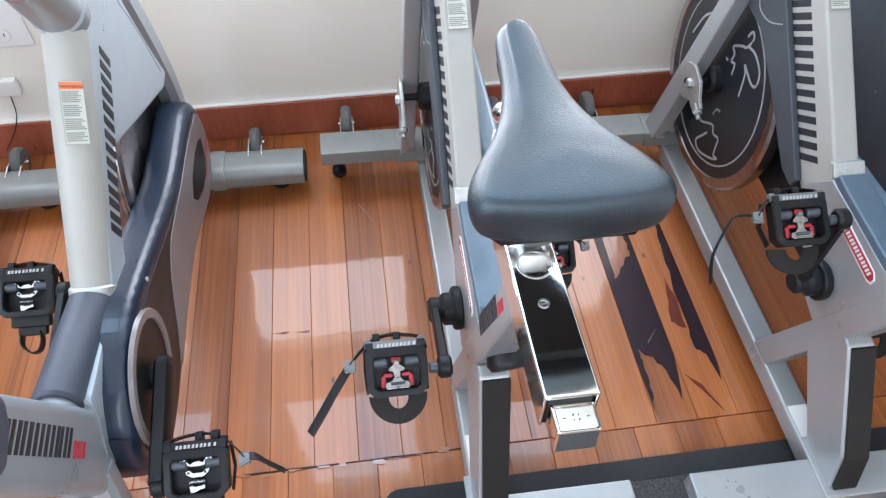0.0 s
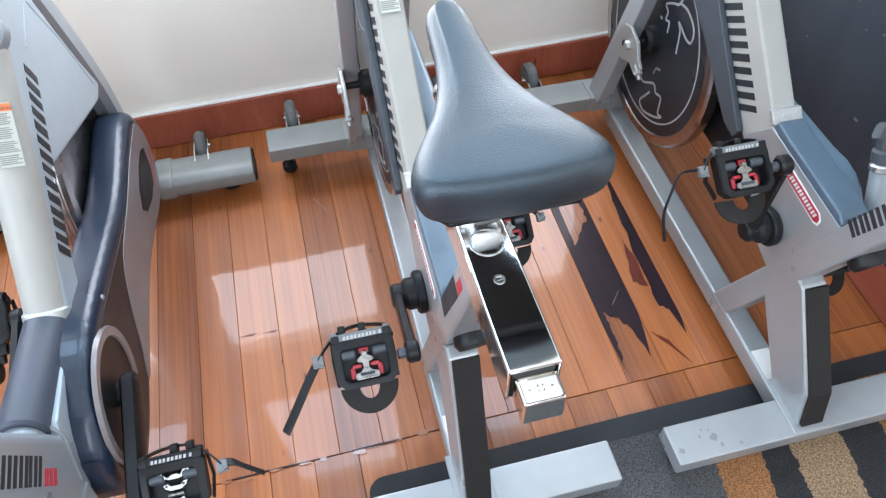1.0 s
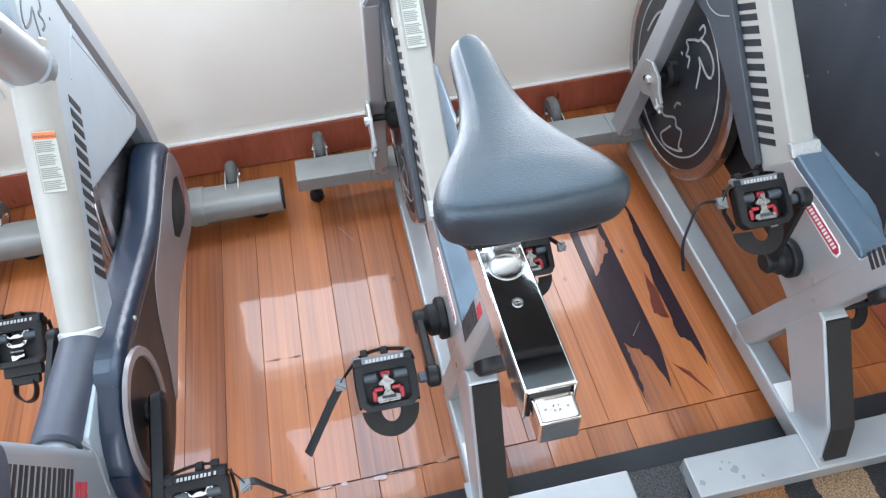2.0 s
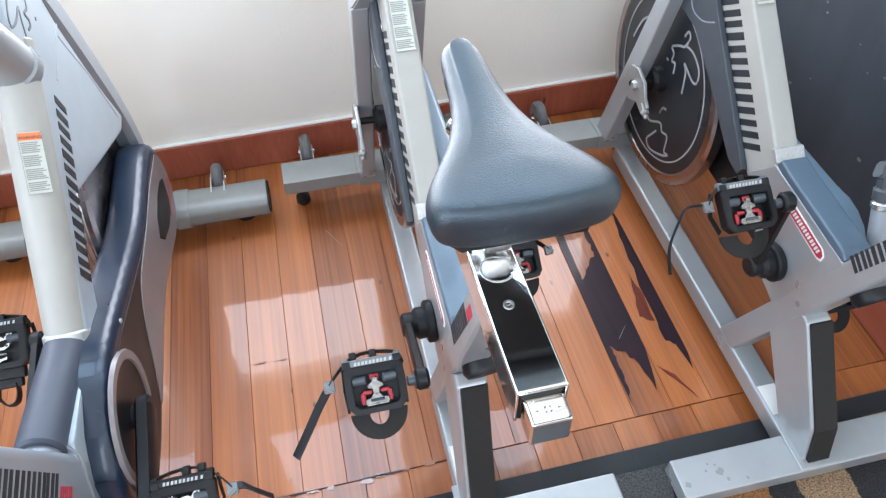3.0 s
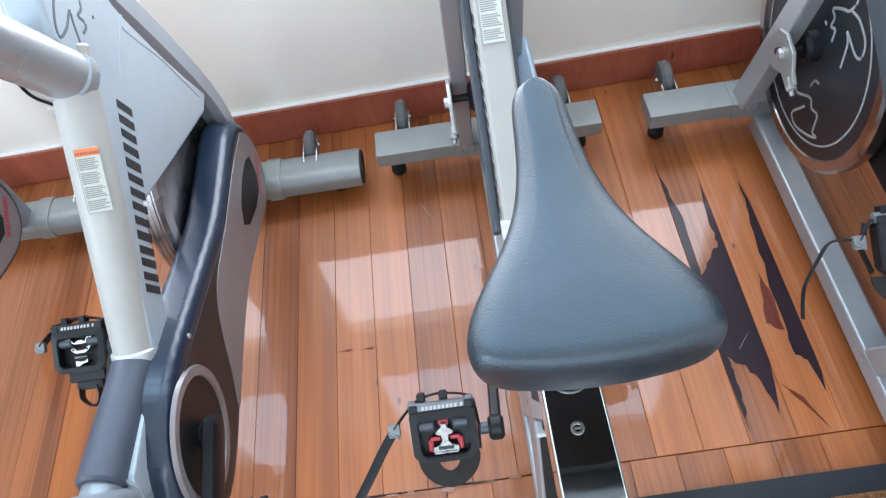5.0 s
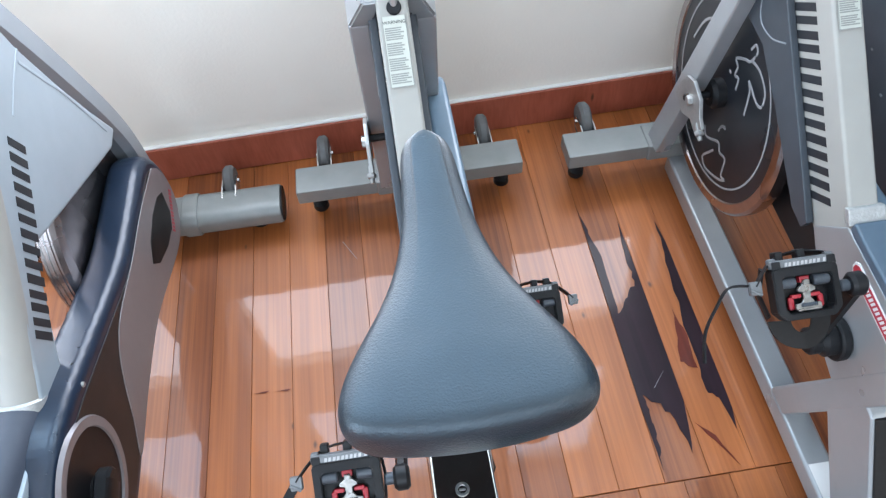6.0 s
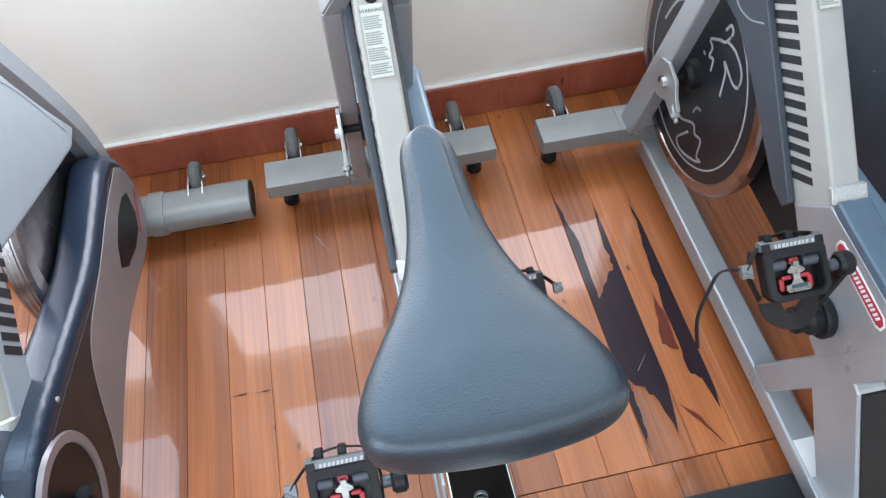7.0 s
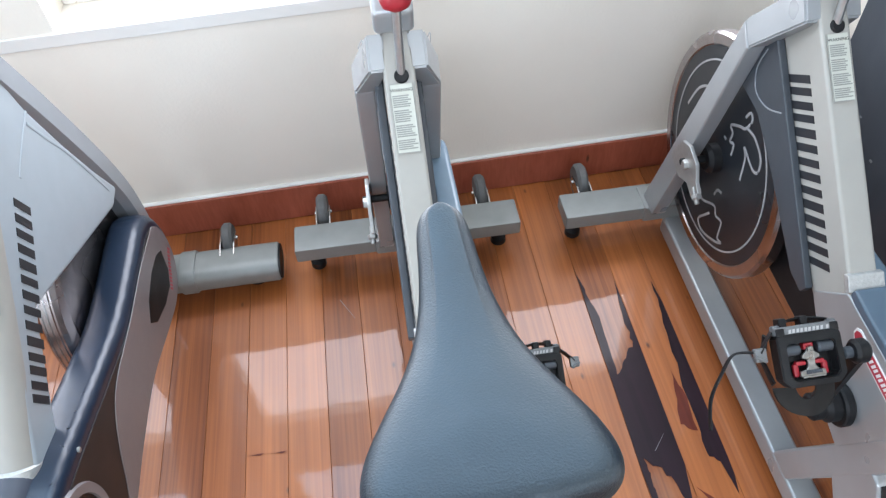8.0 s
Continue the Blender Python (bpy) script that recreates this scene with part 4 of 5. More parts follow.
        part("lever", lathe([(0.004, -0.022), (0.011, -0.016), (0.015, -0.004), (0.015, 0.008), (0.010, 0.018), (0.003, 0.022)], along((0.030, -0.566, 0.660), (0.030, -0.590, 0.700)), 20), CHROME, b, "rounded chrome release lever")
        part("lever_sleeve", sweep(curve_points([(0.026, -0.590, 0.650), (0.020, -0.606, 0.625), (0.016, -0.626, 0.590)]), 0.012, 0.008, (1, 0, 0)), WHITE, b, "pale plastic lever sleeve")
        saddle(b)
    return b


def saddle(parent):
    """A padded saddle: narrow nose, flaring tail, soft rolled edges."""
    bm = bmesh.new()
    n_u = 40
    y_nose, y_tail = -0.658, -0.938
    def half_width(t):
        # t runs from nose (0) to tail (1)
        keys = [(0, 0.0), (0.012, 0.0100), (0.04, 0.0190), (0.09, 0.0232), (0.2, 0.0252), (0.35, 0.0290), (0.5, 0.0385), (0.62, 0.053), (0.72, 0.070), (0.80, 0.0815), (0.87, 0.0872), (0.93, 0.0868), (0.97, 0.0810), (0.99, 0.071), (1.0, 0.058)]
        for (a, wa), (b_, wb) in zip(keys, keys[1:]):
            if t <= b_:
                return wa + (wb - wa) * (t - a) / (b_ - a)
        return keys[-1][1]
    side = []
    for i in range(n_u + 1):
        t = (1 - math.cos(math.pi * i / n_u)) / 2
        side.append((half_width(t), y_nose + (y_tail - y_nose) * t))
    tail = [(0.058 * (1 - k / 6), y_tail - 0.006 * (1 - (1 - k / 6) ** 2)) for k in range(1, 12)]
    plan = side[1:] + tail + [(-x, y) for x, y in side[:0:-1]] + [(0.0, y_nose)]
    for _ in range(3):
        plan = [((plan[k - 1][0] + 2 * plan[k][0] + plan[(k + 1) % len(plan)][0]) / 4, (plan[k - 1][1] + 2 * plan[k][1] + plan[(k + 1) % len(plan)][1]) / 4) for k in range(len(plan))]
    # rings from the lower edge up the wall, over the shoulder and in to the middle line
    levels = [(0.012, 0.0, 0), (0.0065, 0.08, 0), (0.0028, 0.22, 0), (0.0004, 0.42, 0), (0.0008, 0.58, 0), (0.0036, 0.73, 0), (0.0085, 0.845, 0), (0.0155, 0.916, 0), (0.024, 0.955, 0), (0, 0.978, 0.50), (0, 0.990, 0.66), (0, 0.998, 0.82), (0, 1.0, 1.0)]
    rings = []
    for inset, rise, share in levels:
        ring = []
        for x, y in plan:
            my = min(y_nose - 0.020, max(y_tail + 0.070, y))
            dist = max(1e-4, math.hypot(x, y - my))
            tight = 1 - 0.40 * min(1, max(0, (y - y_nose) / (y_tail - y_nose) - 0.86) / 0.10)
            f = share if share else min(inset * tight * (0.50 + 0.50 * min(1, dist / 0.05)) / dist, 0.45)
            t = min(1, max(0, (y + (my - y) * f - y_nose) / (y_tail - y_nose)))
            base_z = 0.838 + 0.004 * t
            top = 0.873 + 0.021 * t * t - 0.006 * math.sin(math.pi * t)
            crown = 0.0040 * min(1, dist / 0.06) * f * f * (3 - 2 * f)
            ring.append(bm.verts.new((x * (1 - f), y + (my - y) * f, base_z + (top - base_z) * rise + crown)))
        rings.append(ring)
    n_p = len(plan)
    for a, b_ in zip(rings, rings[1:]):
        for k in range(n_p):
            bm.faces.new((a[k], a[(k + 1) % n_p], b_[(k + 1) % n_p], b_[k]))
    bm.faces.new(rings[0][::-1])
    bmesh.ops.remove_doubles(bm, verts=list(bm.verts), dist=1e-5)
    bmesh.ops.recalc_face_normals(bm, faces=list(bm.faces))
    # black pan added underneath, so the chrome slider mirrors something dark
    pan = bmesh.new()
    ts = [k / 20 for k in range(1, 20)] + [0.985]
    rim = [(half_width(t) * 0.86, y_nose + (y_tail + 0.010 - y_nose) * t) for t in ts]
    ring = [(x, y) for x, y in rim] + [(-x, y) for x, y in rim[::-1]]
    lo = [pan.verts.new((x * 0.92, y, 0.828)) for x, y in ring]
    hi = [pan.verts.new((x, y, 0.852)) for x, y in ring]
    pan.faces.new(lo)
    pan.faces.new(hi[::-1])
    for k in range(len(ring)):
        pan.faces.new((lo[k], lo[(k + 1) % len(ring)], hi[(k + 1) % len(ring)], hi[k]))
    bmesh.ops.recalc_face_normals(pan, faces=list(pan.faces))
    part("saddle_dark_base", pan, BLACK, parent, "black base added under the saddle to darken the slider's reflection").location.x = 0.003
    me = mesh_of("saddle", bm, SADDLE, 70)
    ob = new("saddle", me)
    ob.parent = parent
    ob.location.x = 0.003
    sub = ob.modifiers.new("smooth", "SUBSURF")
    sub.levels = sub.render_levels = 1
    return tagged(ob, "black padded vinyl saddle with soft sheen")


LEAN = 1.4
pro_bike(pose(0.001, 0, 0, 0, LEAN, 0), "silver square-tube spin bike with a black saddle on a chrome slider", (-0.800, 0.416), [(-0.064, 0.016, 0), (-0.085, -0.012, -0.004), (-0.112, -0.052, -0.008), (-0.130, -0.078, -0.016)], True, 0.068, 0.0)
pro_bike(pose(0.598, -0.020, 0, 0, LEAN, 0), "silver square-tube spin bike with a black flywheel beside the chalkboard", (-0.662, 0.503), [(-0.066, 0.016, 0), (-0.096, 0.018, -0.008), (-0.112, -0.006, -0.020), (-0.128, -0.040, -0.032), (-0.132, -0.080, -0.040)], False, 0.0, 0.013, (0.1, 0.2, 1))


# ---- the rounded spin bike ----
NBB = (-0.728, 0.358)


def round_bike(m, label):
    b = thing("spin_bike", label, "exercise bike", m, "spin bikes along the wall")
    def bar(y, z, x0, x1, ry, rz):
        ring = lathe([(0.94, 0), (1.0, 0.004), (1.0, x1 - x0 - 0.004), (0.94, x1 - x0)], Matrix.Identity(4), 40)
        for v in ring.verts:
            px, py, pz = v.co
            v.co = (x0 + pz, y + math.copysign(abs(px) ** 0.7, px) * ry, z + math.copysign(abs(py) ** 0.7, py) * rz)
        bmesh.ops.recalc_face_normals(ring, faces=list(ring.faces))
        return ring
    part("front_stabilizer", bar(-0.012, 0.067, -0.262, 0.262, 0.046, 0.030), BAR_GREY, b, "pale silver oval stabilizer tube")
    for s in (-1, 1):
        part("end_cap", bar(-0.012, 0.067, s * 0.262 - (0.003 if s < 0 else 0), s * 0.262 + (0.003 if s > 0 else 0), 0.042, 0.026), BLACK, b)
        part("collar", bar(-0.012, 0.067, min(s * 0.045, s * 0.080), max(s * 0.045, s * 0.080), 0.050, 0.034), BAR_GREY, b)
        part("levelling_foot", lathe([(0.020, 0.001), (0.024, 0.006), (0.022, 0.02), (0.006, 0.026), (0.006, 0.05)], pose(s * 0.2, 0.0, 0), 20), BLACK, b)
        caster(b, s * 0.150, 0.058, 0.086, 0.036)
    part("rear_stabilizer", bar(-1.010, 0.068, -0.26, 0.26, 0.050, 0.034), BAR_GREY, b)
    # flywheel
    fw = part("flywheel", lathe([(0.180, -0.012), (0.186, -0.018), (0.211, -0.018), (0.218, -0.012), (0.218, 0.012), (0.211, 0.018), (0.186, 0.018), (0.180, 0.012)], pose(-0.012, -0.196, 0.338, 0, 90, 0), 64), RIM, b, "ridged dark chrome flywheel rim")
    part("disc", rod((-0.024, -0.196, 0.338), (0.000, -0.196, 0.338), 0.185, 56, edge=0.001), DISC, fw)
    for dx in (-0.016, -0.008, 0.0):
        part("groove", lathe([(0.2178, -0.0012), (0.2200, 0), (0.2178, 0.0012)], pose(dx - 0.004, -0.196, 0.338, 0, 90, 0), 64, False), STEEL, fw)
    # main tube and fin
    part("main_tube", rod((0.010, -0.345, 0.754), (0.002, -0.640, 0.448), 0.029, 32, edge=0.003), TUBE, b, "pale silver round main tube")
    fin = [(-0.238, 0.810), (-0.208, 0.694), (-0.165, 0.590), (-0.118, 0.490), (-0.072, 0.404), (-0.118, 0.398), (-0.290, 0.475), (-0.448, 0.548), (-0.530, 0.474), (-0.600, 0.405), (-0.660, 0.400), (-0.655, 0.450), (-0.385, 0.720), (-0.395, 0.800), (-0.350, 0.865), (-0.255, 0.865)]
    part("fin", prism(fin, -0.018, 0.033, 0.008, 4), FIN, b, "pale blue-grey web panel behind the main tube")
    part("fork_tube", sweep(curve_points([(0.004, -0.222, 0.780), (0.004, -0.168, 0.670), (0.003, -0.108, 0.540), (0.002, -0.060, 0.425), (0.002, -0.034, 0.330), (0.002, -0.024, 0.200), (0.002, -0.024, 0.090)]), 0.034, 0.030, (1, 0, 0)), PALE, b)
    word = bars(0.268, 0.042, 0.0008, 0.008, on_side(0.0331, (-0.552, 0.468), (-0.339, 0.621), 1), [1, 1, 0.45, 1.1, 1.1, 0.45, 1.1, 1.1], 8)
    foot, top_end, radius = Vector((0.002, -0.640, 0.448)), Vector((0.010, -0.345, 0.754)), 0.029
    axis = (top_end - foot).normalized()
    for v in word.verts:
        along_tube = (Vector((0.006, v.co.y, v.co.z)) - foot).dot(axis)
        c = foot + axis * along_tube
        off = math.hypot(v.co.y - c.y, v.co.z - c.z)
        if off < radius:
            v.co.x = max(v.co.x, c.x + math.sqrt(radius * radius - off * off) + v.co.x - 0.0331)
    part("lettering", word, BLACK_PRINT, b, "black printed marking", 0)
    squiggle(b, on_side(0.0334, (0, 0), (1, 0), 1), [[(-0.281, 0.814), (-0.289, 0.813), (-0.310, 0.824), (-0.340, 0.822), (-0.370, 0.808), (-0.380, 0.793), (-0.356, 0.787), (-0.328, 0.791), (-0.337, 0.778), (-0.349, 0.758), (-0.363, 0.743)],
             [(-0.309, 0.803), (-0.293, 0.785), (-0.301, 0.773), (-0.317, 0.775), (-0.312, 0.762), (-0.316, 0.755), (-0.330, 0.757)], [(-0.284, 0.749), (-0.287, 0.746)]], 0.0022, EMBLEM, "blue-grey hand-drawn line")
    for seam in ([(-0.212, 0.693), (-0.258, 0.681), (-0.314, 0.662)], [(-0.228, 0.684), (-0.200, 0.632), (-0.169, 0.577), (-0.129, 0.486), (-0.106, 0.430)]):
        part("panel_seam", sweep(curve_points([(0.0325, y, z) for y, z in seam]), 0.0016, 0.0028, (1, 0, 0)), FIN, b)
    # handlebar post
    part("handlebar_post", rod((0.008, -0.372, 0.728), (0.000, -0.470, 0.880), 0.034, 30, edge=0.004), SILVER, b)
    part("collar", rod((0.008, -0.368, 0.720), (0.008, -0.382, 0.742), 0.0365, 30, edge=0.003), PALE, b)
    # warning label on the tube, facing back and up
    d = Vector((0, -0.251, -0.262)).normalized()
    ac = Vector((0.88, 0.33, -0.33)).normalized()
    nrm = ac.cross(-d).normalized()
    c = Vector((0.006, -0.493, 0.6005)) + nrm * 0.0304
    warning_label(b, Matrix(((ac.x, -d.x, nrm.x, c.x - ac.x * 0.018), (ac.y, -d.y, nrm.y, c.y - ac.y * 0.018), (ac.z, -d.z, nrm.z, c.z - ac.z * 0.018), (0, 0, 0, 1))), 0.030, 0.084, ORANGE_PRINT)
    # padded lower tube and seat tube body
    part("weld", rod((0.002, -0.629, 0.460), (0.002, -0.642, 0.4465), 0.032, 32, edge=0.003), WELD, b)
    part("lower_tube", rod((0.000, -0.615, 0.436), (-0.006, -0.850, 0.470), 0.026, 28, edge=0.003), PALE, b)
    part("tube_cover", rod((0.001, -0.642, 0.446), (-0.006, -0.826, 0.472), 0.031, 30, edge=0.004), SLATE, b, "slate-blue padded tube cover")
    part("web", prism([(-0.585, 0.395), (-0.640, 0.452), (-0.700, 0.462), (-0.815, 0.470), (-0.850, 0.440), (-0.880, 0.370), (-0.800, 0.330), (-0.660, 0.340)], -0.020, 0.0335, 0.006), FIN, b, "pale blue-grey web between tube and guard")
    part("weld_seam", sweep(curve_points([(0.0330, -0.858, 0.392), (0.0335, -0.842, 0.425), (0.0330, -0.826, 0.452), (0.020, -0.818, 0.474)]), 0.003, 0.003, (1, 0, 0)), PALE, b)
    part("seat_tube", prism([(-0.790, 0.400), (-0.815, 0.440), (-0.940, 0.735), (-1.025, 0.705), (-0.925, 0.430), (-0.895, 0.350), (-0.830, 0.345)], -0.034, 0.034, 0.016, 4), PALE, b, "pale silver moulded seat tube")
    part("lettering", bars(0.156, 0.034, 0.0006, 0.008, on_side(0.0341, (-0.967, 0.646), (-0.909, 0.501), 1), [1, 1, 0.45, 1.1, 1.1, 0.9, 1]), BLACK_PRINT, b, "black printed marking", 0)
    part("lettering", bars(0.034, 0.020, 0.0006, 0.004, on_side(0.0341, (-0.906, 0.493), (-0.893, 0.461), 1), [1, 1, 0.8]), RED_PRINT, b, "small red printed marking", 0)
    part("seat_cover", prism([(-0.912, 0.665), (-0.946, 0.750), (-1.034, 0.716), (-1.000, 0.640), (-0.975, 0.625), (-0.935, 0.640)], -0.0375, 0.0375, 0.014, 4), SLATE, b, "slate-blue seat tube cover")
    part("seat_post", rod((0, -0.990, 0.700), (0, -1.040, 0.840), 0.016, 20), CHROME, b)
    for s in (-1, 1):
        part("rear_leg", sweep([(s * 0.018, -0.870, 0.380), (s * 0.028, -0.910, 0.260), (s * 0.045, -1.000, 0.085)], 0.020, 0.020, (1, 0, 0)), PALE, b)
    # chain guard
    top = curve_points([(y, z, 0) for y, z in ((-0.800, 0.438), (-0.725, 0.466), (-0.650, 0.460), (-0.560, 0.434), (-0.460, 0.402), (-0.340, 0.368), (-0.220, 0.360), (-0.120, 0.354), (-0.070, 0.322), (-0.042, 0.250), (-0.050, 0.180), (-0.090, 0.138), (-0.160, 0.132), (-0.250, 0.158), (-0.370, 0.196), (-0.500, 0.206), (-0.600, 0.204), (-0.700, 0.200), (-0.780, 0.216), (-0.836, 0.264), (-0.857, 0.335), (-0.842, 0.396))], 3)
    outline = [(p.x, p.y) for p in top]
    g = part("chain_guard", prism(outline, 0.000, 0.0660, 0.018, 5), GUARD, b, "blue-black moulded chain guard")
    def inset(pts, d):
        n = len(pts)
        out = []
        for i in range(n):
            a_, c_ = Vector(pts[i - 1]), Vector(pts[(i + 1) % n])
            t_ = (c_ - a_).normalized()
            nn = Vector((t_.y, -t_.x))
            out.append((pts[i][0] + nn.x * d, pts[i][1] + nn.y * d))
        return out
    part("face", prism(inset(outline, 0.026), 0.0655, 0.0675, 0.0008, 1), GUARD_FACE, g, "dark umber guard face")
    low = curve_points([(y, z, 0) for y, z in ((-0.100, 0.318), (-0.220, 0.336), (-0.340, 0.344), (-0.450, 0.358), (-0.505, 0.346), (-0.548, 0.312), (-0.590, 0.264), (-0.632, 0.224), (-0.580, 0.222), (-0.500, 0.224), (-0.370, 0.214), (-0.250, 0.176), (-0.160, 0.150), (-0.105, 0.156), (-0.068, 0.195), (-0.062, 0.250), (-0.078, 0.294))], 4)
    panel = [(p.x, p.y) for p in low]
    part("side_panel", prism(panel, 0.0670, 0.0691, 0.0008, 1), MAUVE, g, "mauve-grey side panel with a pale edge")
    part("vent", prism([(-0.112, 0.262), (-0.140, 0.280), (-0.190, 0.289), (-0.250, 0.284), (-0.285, 0.262), (-0.262, 0.232), (-0.200, 0.204), (-0.150, 0.196), (-0.122, 0.214)], 0.0687, 0.0699, 0.0005, 1), BLACK, g)
    part("marking", bars(0.085, 0.013, 0.0006, 0.001, on_side(0.0692, (-0.145, 0.176), (-0.072, 0.222), 1), [1, 1, 1, 1, 1, 1]), RED_PRINT, g, "small red printed marking", 0)
    part("ring", lathe([(0.084, -0.002), (0.086, 0.004), (0.099, 0.004), (0.102, -0.002)], pose(0.0672, *NBB, 0, 90, 0), 56, False), MAUVE, g, "bronze-grey trim ring")
    part("recess", rod((0.0615, *NBB), (0.0681, *NBB), 0.085, 48, edge=0.0005), BLACK, g)
    part("screw", rod((0.060, -0.606, 0.432), (0.0685, -0.606, 0.432), 0.004, 12), ZINC, g)
    # cranks and pedals
    end = (-0.890, 0.349)
    crank_arm(b, (NBB[0] + 0.006, NBB[1] + 0.008), end, 0.086, 1, 1.7)
    part("bearing_cap", rod((0.062, *NBB), (0.092, *NBB), 0.018, 20), BLACK, b)
    crank_arm(b, NBB, (2 * NBB[0] - end[0], 2 * NBB[1] - end[1]), -0.075, -1)
    p, pm = pedal(b, (0.143, end[0] + 0.006, end[1] + 0.012), 32, "steel", 1)
    strap_tail(p, pm, [(0.064, 0.016, 0), (0.080, 0.014, -0.002), (0.098, 0.002, -0.006), (0.118, -0.012, -0.014)])
    pedal(b, (-0.136, 2 * NBB[0] - end[0], 2 * NBB[1] - end[1]), 32, "steel", -1)
    return b


first = round_bike(pose(-0.555, 0.0, 0, 0, LEAN, 0), "pale silver round-tube spin bike with a blue-black chain guard")
second = copy_thing(first, pose(-1.105, 0.0, 0, 0, LEAN, 0))

# ---- rug ----
rug = thing("rug", "striped wool rug with a black binding on the wooden floor", "rug")
def rounded(x0, x1, y0, y1, r, z0, z1):
    pts = []
    for cx, cy, a0 in ((x1 - 0.001, y1, 90), (x0 + r, y1 - r, 90), (x0 + r, y0 + r, 180), (x1 - 0.001, y0, 270)):
        if cx > x1 - 0.01:
            pts.append((cx, cy))
        else:
            pts += [(cx + r * math.cos(radians(a0 + 15 * k)), cy + r * math.sin(radians(a0 + 15 * k))) for k in range(7)]
    bm = bmesh.new()
    lo = [bm.verts.new((x, y, z0)) for x, y in pts]
    hi = [bm.verts.new((x, y, z1)) for x, y in pts]
    bm.faces.new(lo[::-1])
    bm.faces.new(hi)
    for k in range(len(pts)):
        bm.faces.new((lo[k], lo[(k + 1) % len(pts)], hi[(k + 1) % len(pts)], hi[k]))
    bmesh.ops.recalc_face_normals(bm, faces=list(bm.faces))
    return bm
part("binding", rounded(-0.170, 0.915, -2.05, -0.810, 0.03, 0.0005, 0.011), BINDING, rug, "black fabric binding", 0)
part("striped_top", box(-0.130, 0.913, -2.00, -0.852, 0.0110, 0.0150, 0.002, 1), CARPET, rug, "grey, black, tan and orange striped pile", 0)

# ---- stains on the floor ----
JOINT = -0.744
def ragged(a, b, n, amp, rr):
    return [(a[0] + (b[0] - a[0]) * k / n + rr.uniform(-amp, amp), a[1] + (b[1] - a[1]) * k / n + rr.uniform(-amp, amp) * 1.5) for k in range(1, n)]
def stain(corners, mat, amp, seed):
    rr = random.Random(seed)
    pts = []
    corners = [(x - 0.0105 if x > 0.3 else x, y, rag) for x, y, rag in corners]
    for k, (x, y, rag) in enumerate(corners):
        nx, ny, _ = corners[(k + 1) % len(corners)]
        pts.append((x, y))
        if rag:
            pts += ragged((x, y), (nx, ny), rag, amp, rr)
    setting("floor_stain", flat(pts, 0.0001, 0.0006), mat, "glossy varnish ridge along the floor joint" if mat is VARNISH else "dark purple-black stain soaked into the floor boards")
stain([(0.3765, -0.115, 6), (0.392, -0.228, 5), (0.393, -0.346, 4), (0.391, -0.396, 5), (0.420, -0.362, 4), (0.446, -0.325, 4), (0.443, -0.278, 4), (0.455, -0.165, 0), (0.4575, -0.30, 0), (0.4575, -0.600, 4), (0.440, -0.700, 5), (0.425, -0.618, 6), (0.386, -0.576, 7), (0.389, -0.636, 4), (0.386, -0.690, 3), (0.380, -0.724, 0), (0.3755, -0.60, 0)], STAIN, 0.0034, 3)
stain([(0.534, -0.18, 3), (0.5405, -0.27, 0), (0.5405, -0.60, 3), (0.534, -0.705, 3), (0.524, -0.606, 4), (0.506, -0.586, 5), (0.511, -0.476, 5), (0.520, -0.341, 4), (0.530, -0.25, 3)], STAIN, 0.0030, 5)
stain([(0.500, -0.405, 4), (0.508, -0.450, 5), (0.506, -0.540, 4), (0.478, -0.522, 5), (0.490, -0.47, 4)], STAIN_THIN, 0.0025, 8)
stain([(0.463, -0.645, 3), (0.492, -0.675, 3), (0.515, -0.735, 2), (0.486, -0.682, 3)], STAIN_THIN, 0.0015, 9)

stain([(-0.42, -0.7425, 5), (-0.30, -0.7420, 6), (-0.18, -0.7430, 6), (-0.02, -0.7425, 0), (-0.02, -0.7440, 7), (-0.16, -0.7455, 6), (-0.29, -0.7445, 6), (-0.42, -0.7440, 0)], STAIN, 0.0009, 21)

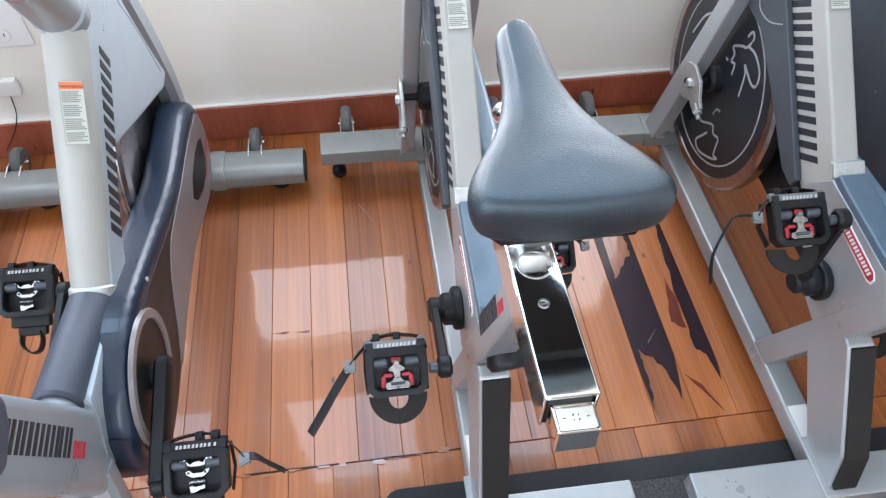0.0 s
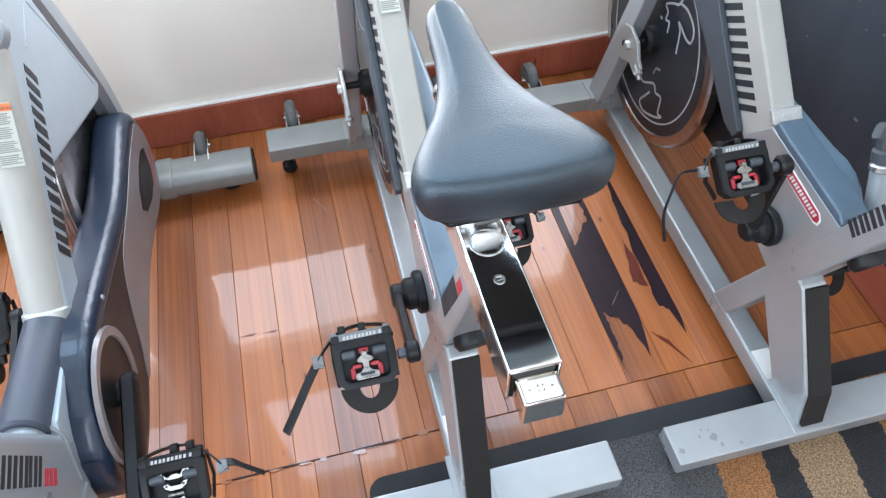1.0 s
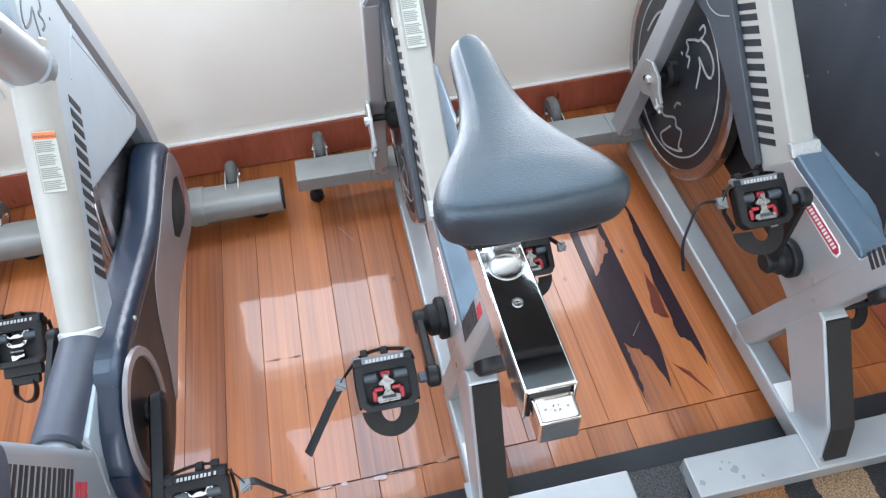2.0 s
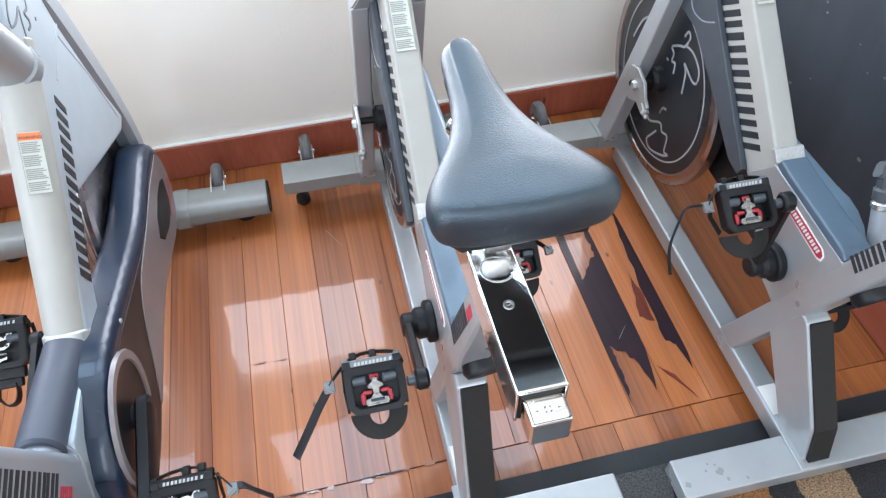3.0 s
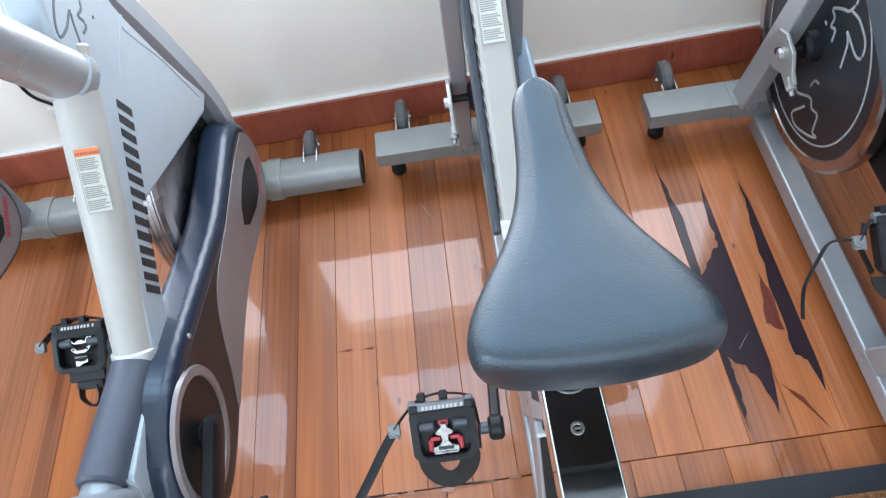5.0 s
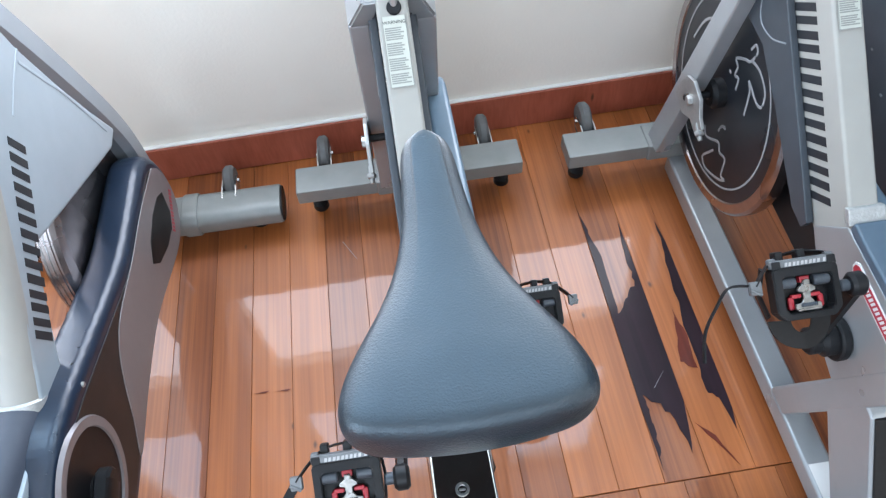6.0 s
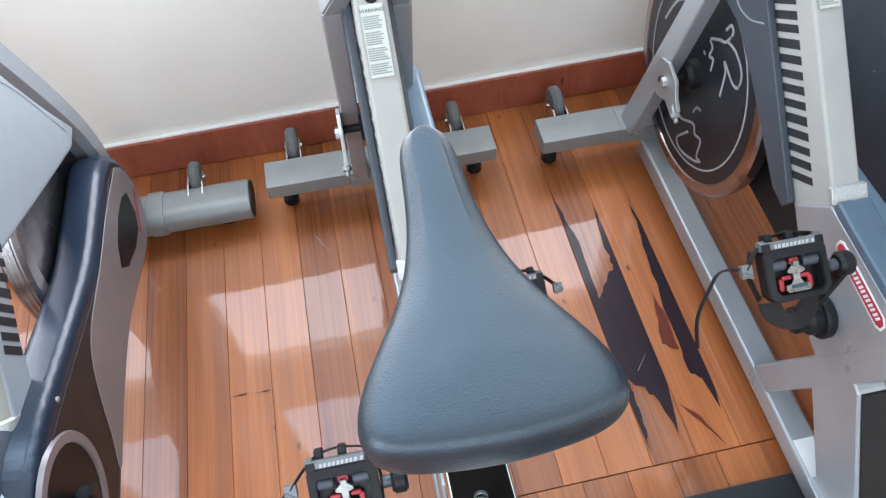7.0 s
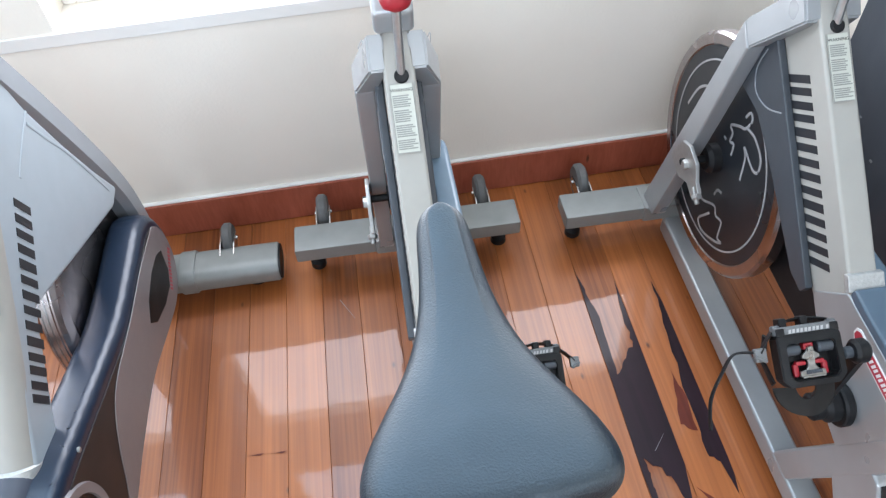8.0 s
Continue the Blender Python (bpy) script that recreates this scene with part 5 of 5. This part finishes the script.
for x0, x1, y in ((-0.374, -0.338, -0.443), (-0.325, -0.294, -0.4455)):
    stain([(x0, y, 3), (x1, y + 0.001, 2), (x1 - 0.008, y - 0.003, 3)], STAIN_THIN, 0.0006, 31)
for (xa, ya), (xb, yb) in (((0.402, -0.566), (0.429, -0.535)), ((-0.17, -0.103), (-0.14, -0.158))):
    w = 0.0007
    setting("floor_scratch", flat([(xa - w, ya), (xa + w, ya), (xb + w * 0.4, yb), (xb - w * 0.4, yb)], 0.0007, 0.0010), SILVER_LINE, "thin pale scratch in the floor varnish")
rv = random.Random(12)
for k in range(9):
    x, y, w = -0.43 + 0.047 * k + rv.uniform(-0.01, 0.01), JOINT + rv.uniform(-0.006, 0.003), rv.uniform(0.014, 0.030)
    stain([(x, y - 0.003, 4), (x + w, y - 0.004, 2), (x + w * 0.9, y + 0.003, 4), (x + 0.003, y + 0.004, 2)], VARNISH, 0.0016, 40 + k)

# ---- floor boards ----
ground = tagged(new("floor"), "varnished orange-brown fir floor boards", kind="structure")
part("subfloor", box(LEFT_X, RIGHT_X, BACK_Y, FRONT_Y, -0.06, -0.016), BLACK, ground, smooth=0)
def plank_mesh(w, l):
    bm = box(-w / 2 + 0.0002, w / 2 - 0.0002, -l / 2 + 0.0008, l / 2 - 0.0008, -0.016, 0.0)
    edges = [e for e in bm.edges if all(v.co.z > -0.001 for v in e.verts)]
    bmesh.ops.bevel(bm, geom=edges, offset=0.0007, segments=1, affect="EDGES")
    return mesh_of("plank", bm, FLOOR, 0)
W, X0 = 0.082, -0.455
far_plank = plank_mesh(W, FRONT_Y - JOINT)
near_plank = plank_mesh(W, JOINT - BACK_Y)
rp = random.Random(11)
k = math.ceil((LEFT_X - X0) / W)
while X0 + W * (k + 1) < RIGHT_X + W:
    x = X0 + W * (k + 0.5)
    p = new("plank", far_plank)
    p.location = (x, (FRONT_Y + JOINT) / 2, rp.uniform(-0.0012, -0.0007))
    p.rotation_euler = (radians(rp.uniform(-0.07, 0.07)), radians(rp.uniform(-0.25, 0.25)), 0)
    p.parent = ground
    p = new("plank", near_plank)
    p.location = (x + 0.033, (BACK_Y + JOINT) / 2, rp.uniform(-0.0018, -0.0012))
    p.rotation_euler = (radians(rp.uniform(-0.03, 0.03)), radians(rp.uniform(-0.25, 0.25)), 0)
    p.parent = ground
    k += 1
